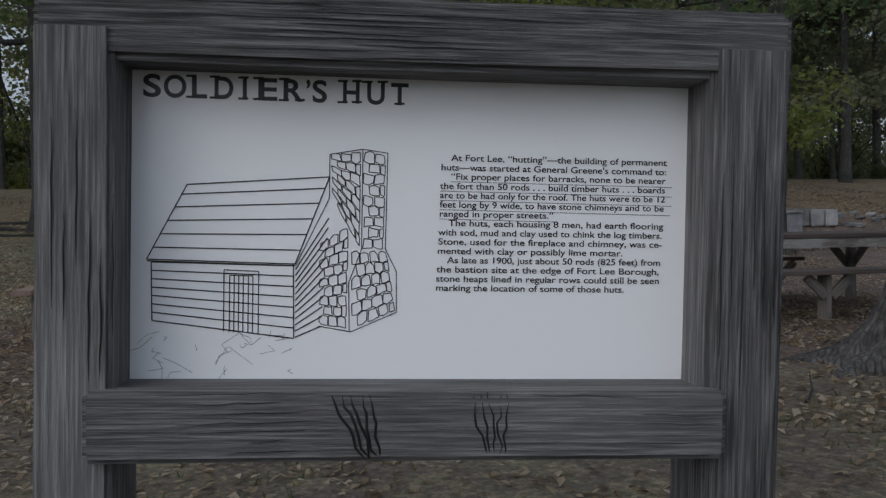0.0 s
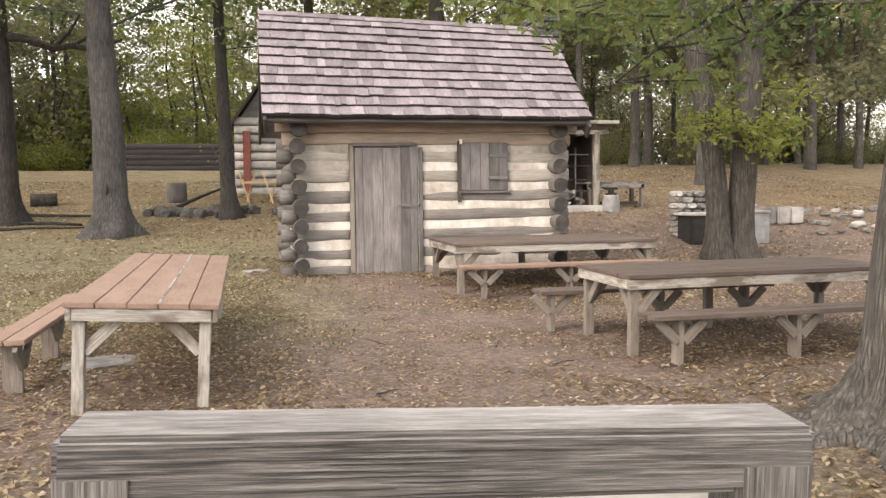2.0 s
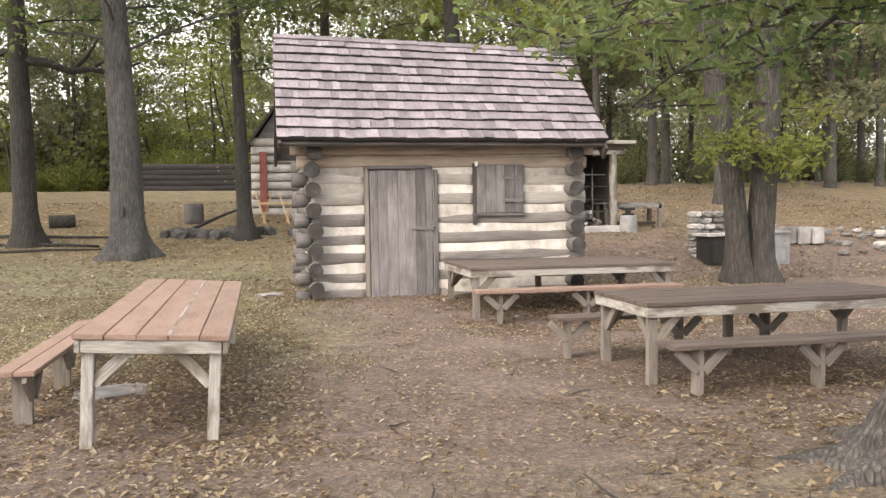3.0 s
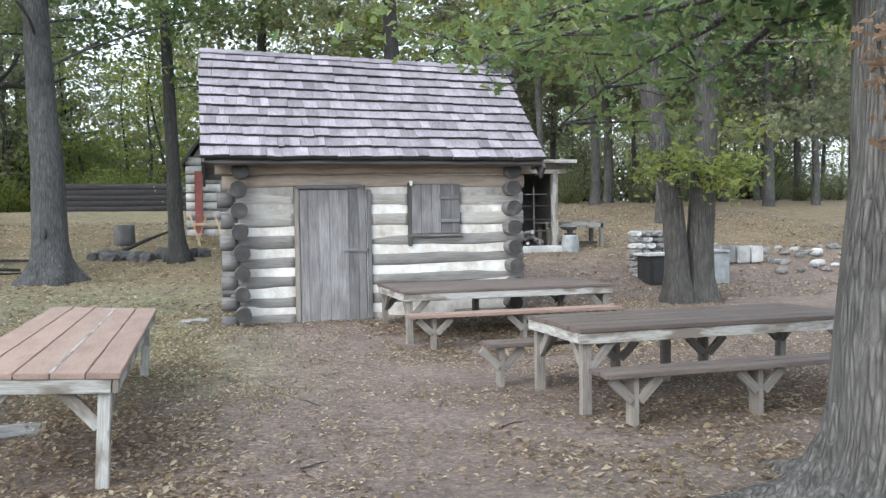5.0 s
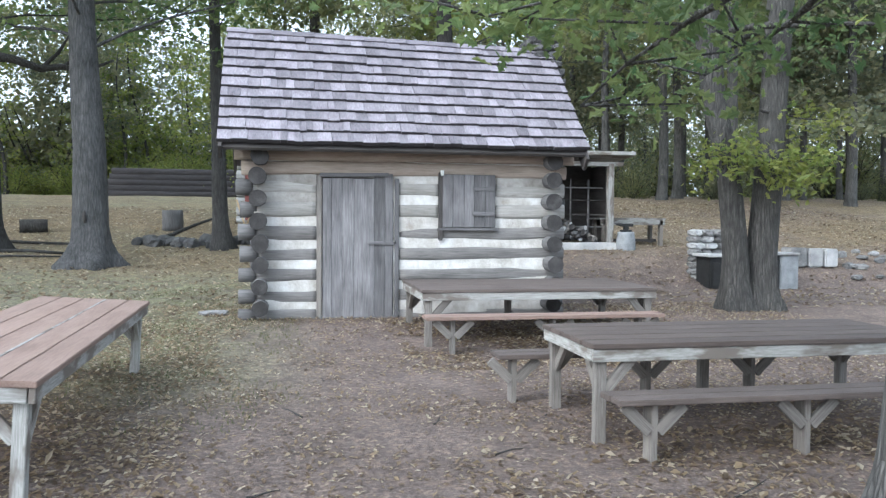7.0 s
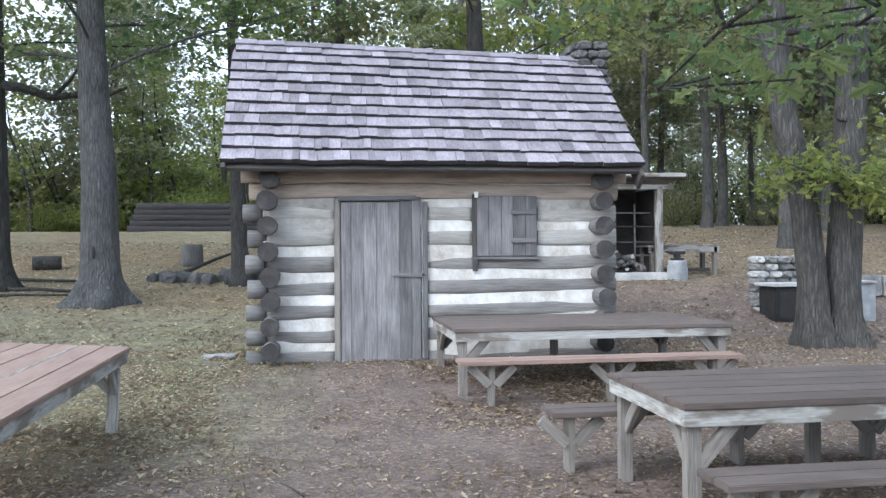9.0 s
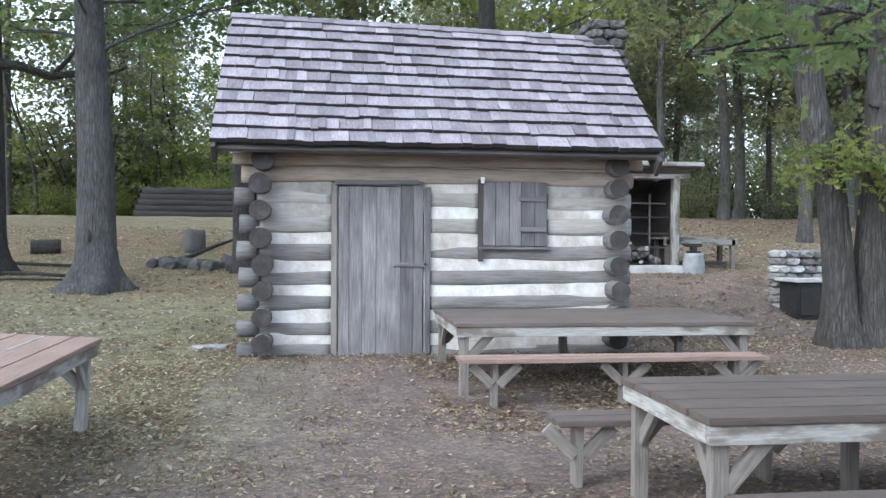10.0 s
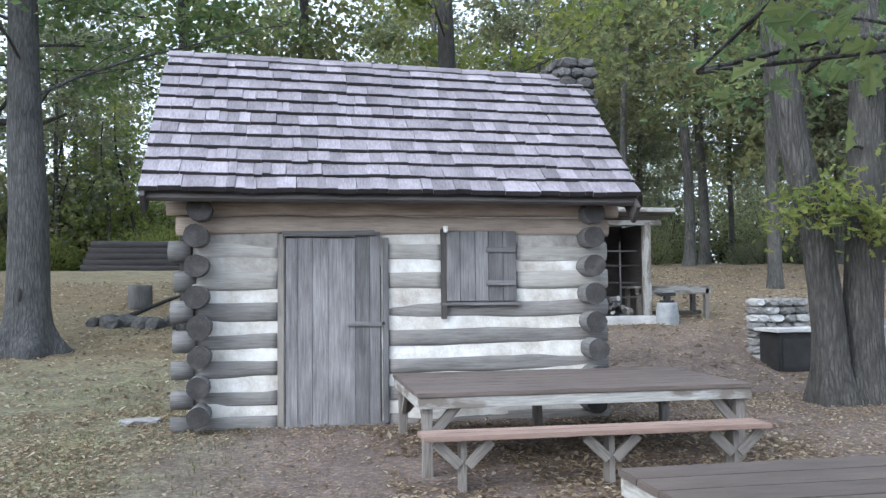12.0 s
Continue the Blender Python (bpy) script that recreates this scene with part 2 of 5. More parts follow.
def ground_mat():
    m, nt, b = nodes_of("leafy_dirt")
    v = coords(nt, shift=False)
    big = noise_of(nt, v, 0.22, 5, 0.6)
    mid = noise_of(nt, v, 1.7, 6, 0.7)
    fine = noise_of(nt, v, 30.0, 8, 0.85)
    vo = nt.nodes.new("ShaderNodeTexVoronoi")
    vo.inputs["Scale"].default_value = 22.0
    nt.links.new(v, vo.inputs["Vector"])
    chips = nt.nodes.new("ShaderNodeSeparateColor")
    nt.links.new(vo.outputs["Color"], chips.inputs[0])
    dirt = ramp(nt, fine, [(0.3, (0.062, 0.045, 0.040)), (0.5, (0.19, 0.147, 0.128)), (0.7, (0.44, 0.362, 0.31))])
    leafy = ramp(nt, fine, [(0.32, (0.08, 0.062, 0.038)), (0.5, (0.23, 0.178, 0.105)), (0.68, (0.43, 0.35, 0.22))])
    green = ramp(nt, fine, [(0.32, (0.065, 0.07, 0.038)), (0.5, (0.225, 0.225, 0.13)), (0.7, (0.48, 0.45, 0.29))])
    sep = nt.nodes.new("ShaderNodeSeparateXYZ")
    nt.links.new(v, sep.inputs[0])

    def band(sock, lo, hi):
        mr = nt.nodes.new("ShaderNodeMapRange")
        mr.interpolation_type = "SMOOTHSTEP"
        mr.inputs[1].default_value, mr.inputs[2].default_value = lo, hi
        nt.links.new(sock, mr.inputs[0])
        return mr.outputs[0]

    def times(a, c):
        mu = nt.nodes.new("ShaderNodeMath")
        mu.operation = "MULTIPLY"
        nt.links.new(a, mu.inputs[0])
        nt.links.new(c, mu.inputs[1])
        return mu.outputs[0]

    # trodden red earth before the hut, grass by its side, yellow leaves behind
    grassy = times(band(sep.outputs[0], 2.6, 0.4), band(sep.outputs[1], 9.0, 12.0))
    grassy = times(grassy, ramp(nt, mid, [(0.3, (0.25, 0.25, 0.25)), (0.6, (1, 1, 1))]))
    back = times(band(sep.outputs[1], 18.0, 23.0), ramp(nt, big, [(0.3, (0.2, 0.2, 0.2)), (0.6, (1, 1, 1))]))
    side = times(band(sep.outputs[1], 7.2, 4.0), ramp(nt, mid, [(0.35, (0, 0, 0)), (0.65, (0.8, 0.8, 0.8))]))
    col = mixc(nt, grassy, dirt, green)
    col = mixc(nt, back, col, leafy)
    col = mixc(nt, side, col, green)
    col = mixc(nt, 0.5, col, ramp(nt, mid, [(0.32, (0.42, 0.40, 0.40)), (0.62, (1.1, 1.1, 1.1))]), "MULTIPLY")
    col = mixc(nt, 0.45, col, ramp(nt, chips.outputs[0], [(0.1, (0.5, 0.48, 0.46)), (0.6, (0.95, 0.93, 0.9)), (0.9, (1.6, 1.5, 1.3))]), "MULTIPLY")
    nt.links.new(col, b.inputs["Base Color"])
    b.inputs["Roughness"].default_value = 1.0
    bump_to(nt, b, fine, 1.0, 0.04)
    return m


GROUND = ground_mat()


# ---- builders ----
def thing(name, loc=(0, 0, 0), rz=0.0, label="", category="", group="", kind=""):
    ob = new(name)
    ob.matrix_world = pose(*loc, 0, 0, rz)
    return tagged(ob, label, category, group, kind)


def part(name, bm, material, parent, label="", m=None):
    """Links a bmesh, or a ready mesh, as one mesh object under a thing or a part."""
    if isinstance(bm, bpy.types.Mesh):
        me = bm
    else:
        me = bpy.data.meshes.new(name)
        bm.to_mesh(me)
        bm.free()
    if material and not me.materials:
        for k in material if isinstance(material, (list, tuple)) else [material]:
            me.materials.append(k)
    ob = new(name, me)
    if parent:
        ob.parent = parent
    if m is not None:
        ob.matrix_basis = m
    if label:
        ob["label"] = label
    return ob


def box_bm(sx, sy, sz, bevel=0.006, wobble=0.0, cuts=0):
    """A board with its length along x, centred, edges broken."""
    bm = bmesh.new()
    bmesh.ops.create_cube(bm, size=1.0)
    bmesh.ops.scale(bm, vec=(sx, sy, sz), verts=bm.verts)
    if cuts:
        es = [e for e in bm.edges if abs((e.verts[0].co - e.verts[1].co).x) > 0.5 * sx]
        bmesh.ops.subdivide_edges(bm, edges=es, cuts=cuts)
    if bevel:
        bmesh.ops.bevel(bm, geom=[e for e in bm.edges if e.calc_face_angle(0) > 0.5], offset=min(bevel, 0.3 * min(sx, sy, sz)), segments=2, affect="EDGES")
    if wobble:
        ph = random.uniform(0, 50)
        for v in bm.verts:
            n = noise.noise_vector(Vector((v.co.x * 2.2 + ph, v.co.y * 5, v.co.z * 5)))
            v.co += n * wobble
    return bm


def board(name, size, material, parent, loc, rot=(0, 0, 0), bevel=0.006, wobble=0.0, cuts=0, label=""):
    return part(name, box_bm(*size, bevel, wobble, cuts), material, parent, label, pose(*loc, *rot))


def log_bm(length, radius, flat=1.0, sides=14, rings=9, wobble=0.012, taper=0.0, hewn=1.0):
    """A round or hewn log along x, with its end grain in a second slot."""
    bm = bmesh.new()
    ph = random.uniform(0, 99)
    loops = []
    for k in range(rings):
        x = (k / (rings - 1) - 0.5) * length
        r = radius * (1 + taper * (k / (rings - 1) - 0.5))
        bend = 0.5 * wobble * Vector((0, math.sin(x * 1.3 + ph), math.cos(x * 1.1 + ph)))
        loop = []
        for a in range(sides):
            t = 2 * math.pi * a / sides
            rr = r + wobble * noise.noise(Vector((x * 1.7 + ph, 2 * math.cos(t), 2 * math.sin(t) + ph)))
            c, d = math.cos(t), math.sin(t)
            c, d = math.copysign(abs(c) ** hewn, c), math.copysign(abs(d) ** hewn, d)
            loop.append(bm.verts.new(Vector((x, flat * rr * c, rr * d)) + bend))
        loops.append(loop)
    for l0, l1 in zip(loops, loops[1:]):
        for a in range(sides):
            f = bm.faces.new((l0[a], l0[(a + 1) % sides], l1[(a + 1) % sides], l1[a]))
            f.smooth = True
    for loop in (loops[0][::-1], loops[-1]):
        f = bm.faces.new(loop)
        f.material_index = 1
    bmesh.ops.recalc_face_normals(bm, faces=bm.faces)
    return bm


def stone_bm(sx, sy, sz, seed, rough=0.16):
    bm = bmesh.new()
    bmesh.ops.create_icosphere(bm, subdivisions=2, radius=0.62)
    for v in bm.verts:
        c = Vector([max(-0.5, min(0.5, q)) for q in v.co])
        c += rough * 0.5 * noise.noise_vector(c * 2.3 + Vector((seed, seed * 1.7, 0)))
        v.co = Vector((c.x * sx, c.y * sy, c.z * sz))
    return bm


STONES = []
for k in range(8):
    me = bpy.data.meshes.new("stone")
    b0 = stone_bm(1, 1, 1, k * 3.1, 0.3)
    b0.to_mesh(me)
    b0.free()
    STONES.append(me)


def stone(parent, loc, size, material=None, rz=0.0, name="stone"):
    me = STONES[random.randrange(8)]
    key = me.name.split(".")[0] + str(STONES.index(me)) + (material or STONE).name
    me2 = bpy.data.meshes.get(key)
    if me2 is None:
        me2 = me.copy()
        me2.name = key
        me2.materials.append(material or STONE)
    return part(name, me2, None, parent, m=pose(*loc, 0, 0, rz) @ Matrix.Diagonal((*size, 1)))


def tube(bm, pts, radii, sides=10, flare=0.0, wob=0.08, cap=True):
    """A tapering limb through pts."""
    loops = []
    run = Vector(pts[-1]) - Vector(pts[0])
    ref = Vector((1, 0, 0)) if abs(run.normalized().x) < 0.75 else Vector((0, 1, 0))
    for k, (p, r) in enumerate(zip(pts, radii)):
        p = Vector(p)
        d = (Vector(pts[min(k + 1, len(pts) - 1)]) - Vector(pts[max(k - 1, 0)])).normalized()
        u = (ref - d * ref.dot(d)).normalized()
        q = Matrix((u, d.cross(u), d)).transposed()
        loop = []
        for a in range(sides):
            t = 2 * math.pi * a / sides
            rr = r * (1 + wob * noise.noise(Vector((p.z * 0.8, 1.5 * math.cos(t) + p.x, 1.5 * math.sin(t) + p.y))))
            if flare and p.z < 0.9:
                rr *= 1 + flare * (1 - max(p.z, 0) / 0.9) ** 2 * (max(0.0, math.sin(5 * t + 1.0)) - 0.25)
            loop.append(bm.verts.new(p + q @ Vector((rr * math.cos(t), rr * math.sin(t), 0))))
        loops.append(loop)
    for l0, l1 in zip(loops, loops[1:]):
        for a in range(sides):
            bm.faces.new((l0[a], l0[(a + 1) % sides], l1[(a + 1) % sides], l1[a])).smooth = True
    if cap:
        bm.faces.new(loops[-1])
    return bm


class Leaves:
    """Gathers many small leaves into one mesh."""

    def __init__(self):
        self.v, self.f = [], []

    def leaf(self, p, size, lobed=False, up=0.4):
        d = Vector((random.gauss(0, 1), random.gauss(0, 1), random.gauss(0, 0.6) - 0.25)).normalized()
        n = Vector((random.gauss(0, 1), random.gauss(0, 1), up + abs(random.gauss(0, 1)))).normalized()
        s = d.cross(n).normalized()
        n = s.cross(d)
        i, p, w = len(self.v), Vector(p), 0.42 * size
        if lobed:
            # midrib with three pairs of lobes
            prof = ((0.15, 0.35), (0.28, 0.18), (0.42, 0.62), (0.55, 0.24), (0.72, 0.55), (0.85, 0.2))
            self.v.append(p)
            for side in (1, -1):
                for a, b in prof:
                    self.v.append(p + d * (a * size) + s * (side * b * w * 1.3) + n * (0.12 * size * b))
            self.v.append(p + d * size - n * 0.1 * size)
            r, l, tip = [i + 1 + k for k in range(6)], [i + 7 + k for k in range(6)], i + 13
            self.f.append((i, *r, tip))
            self.f.append((i, tip, *l[::-1]))
        else:
            self.v += [p, p + d * 0.5 * size + s * w + n * 0.1 * size, p + d * size, p + d * 0.5 * size - s * w + n * 0.1 * size]
            self.f.append((i, i + 1, i + 2, i + 3))

    def clump(self, c, r, count, size, lobed=False, flat=0.65):
        for _ in range(count):
            q = Vector((random.gauss(0, 1), random.gauss(0, 1), random.gauss(0, flat))) * (0.5 * r)
            self.leaf(Vector(c) + q, size * random.uniform(0.7, 1.25), lobed)

    def mesh(self, name, material):
        me = bpy.data.meshes.new(name)
        me.from_pydata([tuple(q) for q in self.v], [], self.f)
        me.materials.append(material)
        return me

    def under(self, name, material, parent, label=""):
        return tagged(part(name, self.mesh(name, material), None, parent, label), kind="stuff")


# ---- ground ----
def interp(x, xs, ys):
    return float(np.interp(x, xs, ys))


def ground_z(x, y):
    left = interp(y, (-400, 7, 10.5, 14.6, 18.5, 22, 24.5, 30, 40, 60, 400), (0, 0, 0.04, 0.27, 0.36, 0.6, 0.93, 1.72, 2.62, 3.0, 3.8))
    right = interp(y, (-400, 7, 10.5, 14.6, 18.2, 20, 22, 28, 36, 60, 400), (0, 0, 0.04, 0.26, 0.32, 0.93, 1.13, 1.85, 2.65, 3.5, 4.5))
    w = interp(x, (2.5, 8.0), (0, 1))
    w = w * w * (3 - 2 * w)
    z = left * (1 - w) + right * w
    return z + 0.03 * noise.noise(Vector((x * 0.6, y * 0.6, 0))) * min(1, abs(y - 14.6) / 2)


def build_ground():
    def axis(a, b, step, far):
        core = list(np.arange(a, b + 1e-6, step))
        lo, hi, s = [], [], step
        p, q = a, b
        while q < far:
            s *= 1.35
            p, q = p - s, q + s
            lo.append(p)
            hi.append(q)
        return lo[::-1] + core + hi

    xs, ys = axis(-12, 20, 0.4, 700), axis(-2, 42, 0.4, 700)
    verts = [(x, y, ground_z(x, y)) for y in ys for x in xs]
    nx = len(xs)
    faces = [(j * nx + i, j * nx + i + 1, (j + 1) * nx + i + 1, (j + 1) * nx + i) for j in range(len(ys) - 1) for i in range(nx - 1)]
    me = bpy.data.meshes.new("ground")
    me.from_pydata(verts, [], faces)
    me.materials.append(GROUND)
    me.polygons.foreach_set("use_smooth", [True] * len(me.polygons))
    return tagged(new("ground", me), "trodden reddish earth with fallen leaves and thin grass", "ground", kind="structure")


build_ground()


# ---- log hut ----
HX0, HX1, HY0, HY1 = 1.45, 5.84, 14.66, 17.44
LOGZ = [0.30, 0.60, 0.905, 1.215, 1.535, 1.865, 2.19]
SIDEZ = [0.45, 0.755, 1.065, 1.375, 1.70, 2.02, 2.345, 2.62]
hut = thing("log_hut", (0, 0, 0), 0, "small log hut with white chinking and a wooden shingle roof", "hut")
wall_front = part("front_wall", box_bm(HX1 - HX0, 0.12, 2.30, 0, 0.012, 24), CHINK, hut, "cream lime chinking between the logs", pose((HX0 + HX1) / 2, HY0 + 0.01, 1.44))


def run_log(x0, x1, y, z, r, mat, parent, name="log", flat=0.68):
    return part(name, log_bm(x1 - x0, r * 0.97, flat, 18, 7 + int(5 * (x1 - x0)), 0.020, 0.0, 0.62), [mat, ENDGRAIN], parent, m=pose((x0 + x1) / 2, y, z))


for k, z in enumerate(LOGZ):
    mat = LOGP if k >= 5 else LOG
    if z < 2.3:
        run_log(1.38, 2.27, HY0, z, 0.104 if k < 4 else 0.115, mat, wall_front)
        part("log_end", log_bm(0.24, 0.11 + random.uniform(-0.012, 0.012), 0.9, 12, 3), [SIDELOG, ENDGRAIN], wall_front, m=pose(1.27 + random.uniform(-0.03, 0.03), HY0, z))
        if 1.55 < z < 2.4:
            run_log(3.50, 4.10, HY0, z, 0.112, mat, wall_front)
            run_log(4.98, 6.08, HY0, z, 0.112, mat, wall_front)
        else:
            run_log(3.50, 6.08, HY0, z, 0.098, mat, wall_front)
for x0, x1, z0, z1 in ((1.40, 2.27, 1.93, 2.40), (5.0, 5.80, 2.08, 2.40)):
    part("clay_daub", box_bm(x1 - x0, 0.03, z1 - z0, 0.004, 0.01, 6), CLAY, wall_front, "grey-tan clay daub", pose((x0 + x1) / 2, HY0 - 0.045, (z0 + z1) / 2))
run_log(1.20, 6.10, HY0 - 0.02, 2.475, 0.105, LOGB, wall_front)
run_log(1.10, 6.22, HY0 - 0.05, 2.665, 0.085, LOGB, wall_front)
for nm, x in (("left_wall", HX0), ("right_wall", HX1)):
    w = part(nm, box_bm(0.10, HY1 - HY0 - 0.12, 2.30, 0), CHINK, hut, "", pose(x + (0.05 if x < 3 else -0.05), (HY0 + HY1) / 2, 1.44))
    for z in SIDEZ:
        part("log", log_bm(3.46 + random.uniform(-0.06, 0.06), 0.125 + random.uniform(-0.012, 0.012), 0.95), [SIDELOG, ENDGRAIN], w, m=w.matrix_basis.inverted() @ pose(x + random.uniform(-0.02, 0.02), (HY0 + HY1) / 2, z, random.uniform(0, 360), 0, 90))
w = part("back_wall", box_bm(HX1 - HX0, 0.10, 2.30, 0), CHINK, hut, "", pose((HX0 + HX1) / 2, HY1 - 0.05, 1.44))
for z in LOGZ + [2.5]:
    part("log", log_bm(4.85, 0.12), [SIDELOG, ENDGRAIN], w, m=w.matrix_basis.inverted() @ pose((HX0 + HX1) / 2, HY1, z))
for o in list(wall_front.children):
    o.matrix_basis = wall_front.matrix_basis.inverted() @ o.matrix_basis

# gables of dark upright boards
for x in (HX0 + 0.02, HX1 - 0.02):
    bm = bmesh.new()
    a = [bm.verts.new((x - 0.03, y, z)) for y, z in ((HY0 - 0.1, 2.72), (HY1 + 0.1, 2.72), (16.05, 4.58))]
    f = bm.faces.new(a)
    g = bmesh.ops.extrude_face_region(bm, geom=[f])
    bmesh.ops.translate(bm, vec=(0.06, 0, 0), verts=[v for v in g["geom"] if isinstance(v, bmesh.types.BMVert)])
    bmesh.ops.recalc_face_normals(bm, faces=bm.faces)
    part("gable", bm, DARKWOOD, hut, "dark weathered gable boards")

# door
door = part("door", box_bm(1.06, 0.03, 2.06, 0.003), DARKWOOD, hut, "grey weathered plank door, closed", pose(2.885, HY0 - 0.035, 1.32))
x = 2.36
for wd, top in ((0.13, 2.33), (0.16, 2.335), (0.17, 2.335), (0.30, 2.33), (0.16, 2.41), (0.12, 2.41)):
    h = top - 0.27
    board("plank", (h, wd - 0.003, 0.028), PLANK, door, (x + wd / 2 - 2.885, -0.03 - random.uniform(0, 0.006), 0.27 + h / 2 - 1.32), (90, 90, 0), 0.004, 0.003, 6)
    x += wd
board("batten", (0.42, 0.022, 0.05), PLANK, door, (0.36, -0.058, 0.06), (0, 1.5, 0), 0.004, 0.002)
bm = bmesh.new()
bmesh.ops.create_uvsphere(bm, u_segments=10, v_segments=6, radius=0.018)
part("latch", bm, IRON, door, "dark iron latch", pose(0.545, -0.07, 0.065))
board("left_jamb", (2.10, 0.075, 0.07), LEGWOOD, hut, (2.31, HY0 - 0.06, 1.33), (0, 90, 0), 0.006, 0.004, 5, "pale door jamb")
board("right_jamb", (2.06, 0.085, 0.06), PLANK, hut, (3.46, HY0 - 0.06, 1.31), (0, 90, 0), 0.006, 0.004, 5)
board("lintel", (1.02, 0.09, 0.055), PLANK, hut, (2.83, HY0 - 0.075, 2.385), (0, -0.8, 0), 0.006, 0.004, 5)
board("door_sill", (1.15, 0.14, 0.06), PLANK, hut, (2.88, HY0 - 0.02, 0.265), (0, 0, 0), 0.01, 0.004, 5)

# shutter
shutter = part("shutter", box_bm(0.82, 0.03, 0.80, 0.003), DARKWOOD, hut, "grey plank window shutter, closed", pose(4.55, HY0 - 0.09, 2.015))
x = -0.41
for wd in (0.16, 0.175, 0.155, 0.17, 0.16):
    board("plank", (0.79, wd - 0.004, 0.026), PLANK, shutter, (x + wd / 2, -0.03, 0), (90, 90, 0), 0.004, 0.003, 4)
    x += wd
for z in (0.19, -0.19):
    board("batten", (0.34, 0.022, 0.06), PLANK, shutter, (0.22, -0.055, z), (0, 0, 0), 0.004, 0.002)
board("window_post", (1.02, 0.055, 0.06), DARKWOOD, hut, (4.115, HY0 - 0.11, 1.93), (0, 90, 0), 0.006, 0.004, 5, "dark shutter post")
board("window_sill", (0.92, 0.10, 0.04), PLANK, hut, (4.54, HY0 - 0.09, 1.59), (0, 0, 0), 0.006, 0.003, 4)
bm = bmesh.new()
bmesh.ops.create_cone(bm, segments=12, radius1=0.022, radius2=0.03, depth=0.075, cap_ends=True)
part("insulator", bm, PORCELAIN, hut, "small white porcelain fitting above the shutter", pose(4.13, HY0 - 0.16, 2.43))

# roof
EX0, EX1, EY, EZ, RY, RZ = 0.905, 6.29, 14.14, 2.80, 16.05, 4.72
slope = math.hypot(RY - EY, RZ - EZ)
pitch_r = math.degrees(math.atan2(RZ - EZ, RY - EY))
roof = part("roof", box_bm(EX1 - EX0 - 0.02, slope + 0.02, 0.05, 0.004), DARKWOOD, hut, "weathered grey-mauve wooden shingle roof", pose((EX0 + EX1) / 2, (EY + RY) / 2 + 0.03, (EZ + RZ) / 2 - 0.11, pitch_r - 1.0))
rinv = roof.matrix_basis.inverted()
board("back_slope", (EX1 - EX0 - 0.02, slope, 0.07), SHINGLE, roof, (0, 0, 0))
roof.children[-1].matrix_basis = rinv @ pose((EX0 + EX1) / 2, 2 * RY - (EY + RY) / 2, (EZ + RZ) / 2 - 0.12, -pitch_r + 1.5)
fascia = board("eave_board", (EX1 - EX0, 0.035, 0.115), BLACKWOOD, hut, ((EX0 + EX1) / 2, EY + 0.05, EZ - 0.055), (0, 0, 0), 0.006, 0.006, 10, "dark eave board")
SAG = 0.13
for x in (EX0 + 0.03, EX1 - 0.03):
    for sgn in (1, -1):
        board("barge_board", (slope, 0.05, 0.24), DARKWOOD, hut, (x, RY - sgn * (RY - EY) / 2, (EZ + RZ) / 2 - 0.16 - (SAG / 2 if x > 4 else 0)), (0, -pitch_r, 90 if sgn > 0 else -90), 0.006, 0.003, 6)
COURSES, EXPO = 11, slope / 11
SH = []
for k in range(5):
    bm = box_bm(0.34, 0.1, 0.062, 0.003, 0.006, 2)
    for v in bm.verts:
        v.co.z *= 0.25 + 0.75 * (0.5 - v.co.x / 0.34)
    me = bpy.data.meshes.new("shingle")
    bm.to_mesh(me)
    bm.free()
    me.materials.append(SHINGLE)
    me.materials.append(BLACKWOOD)
    # butt faces go near-black: the shadow line of each course painted on
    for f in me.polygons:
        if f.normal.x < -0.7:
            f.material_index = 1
    SH.append(me)
for c in range(COURSES):
    x = EX0 - 0.01 + random.uniform(-0.08, 0)
    while x < EX1:
        wd = random.choice((random.uniform(0.08, 0.14), random.uniform(0.14, 0.22), random.uniform(0.2, 0.29)))
        x1 = min(x + wd, EX1 + 0.01)
        x0 = max(x, EX0 - 0.01)
        if x1 - x0 > 0.04:
            s0 = c * EXPO - 0.03 + random.uniform(-0.008, 0.008) + 0.024 * noise.noise(Vector((x * 0.9, c * 3.7, 0)))
            cx, cs = (x0 + x1) / 2, s0 + 0.17
            sag = SAG * (cx - EX0) / (EX1 - EX0)
            m = pose(cx, EY + cs * (RY - EY) / slope, EZ + cs * (RZ - sag - EZ) / slope, pitch_r - 5.0 - 0.5 * sag * 57.3 / slope, random.uniform(-0.9, 0.9), random.uniform(-0.8, 0.8)) @ pose(0, 0, 0.014 + random.uniform(0, 0.012), 0, 0, 90)
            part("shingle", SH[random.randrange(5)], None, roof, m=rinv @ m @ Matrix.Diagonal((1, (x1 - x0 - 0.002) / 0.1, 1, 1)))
        x = x1
x = EX0
while x < EX1 - 0.1:
    wd = random.uniform(0.3, 0.5)
    board("ridge_cap", (min(wd, EX1 - x) - 0.005, 0.14, 0.02), SHINGLE, hut, (x + wd / 2, RY - 0.05, RZ + 0.015 - SAG * (x + wd / 2 - EX0) / (EX1 - EX0)), (pitch_r - 6, random.uniform(-1.5, 1.5), 0), 0.004, 0.003, 3)
    x += wd

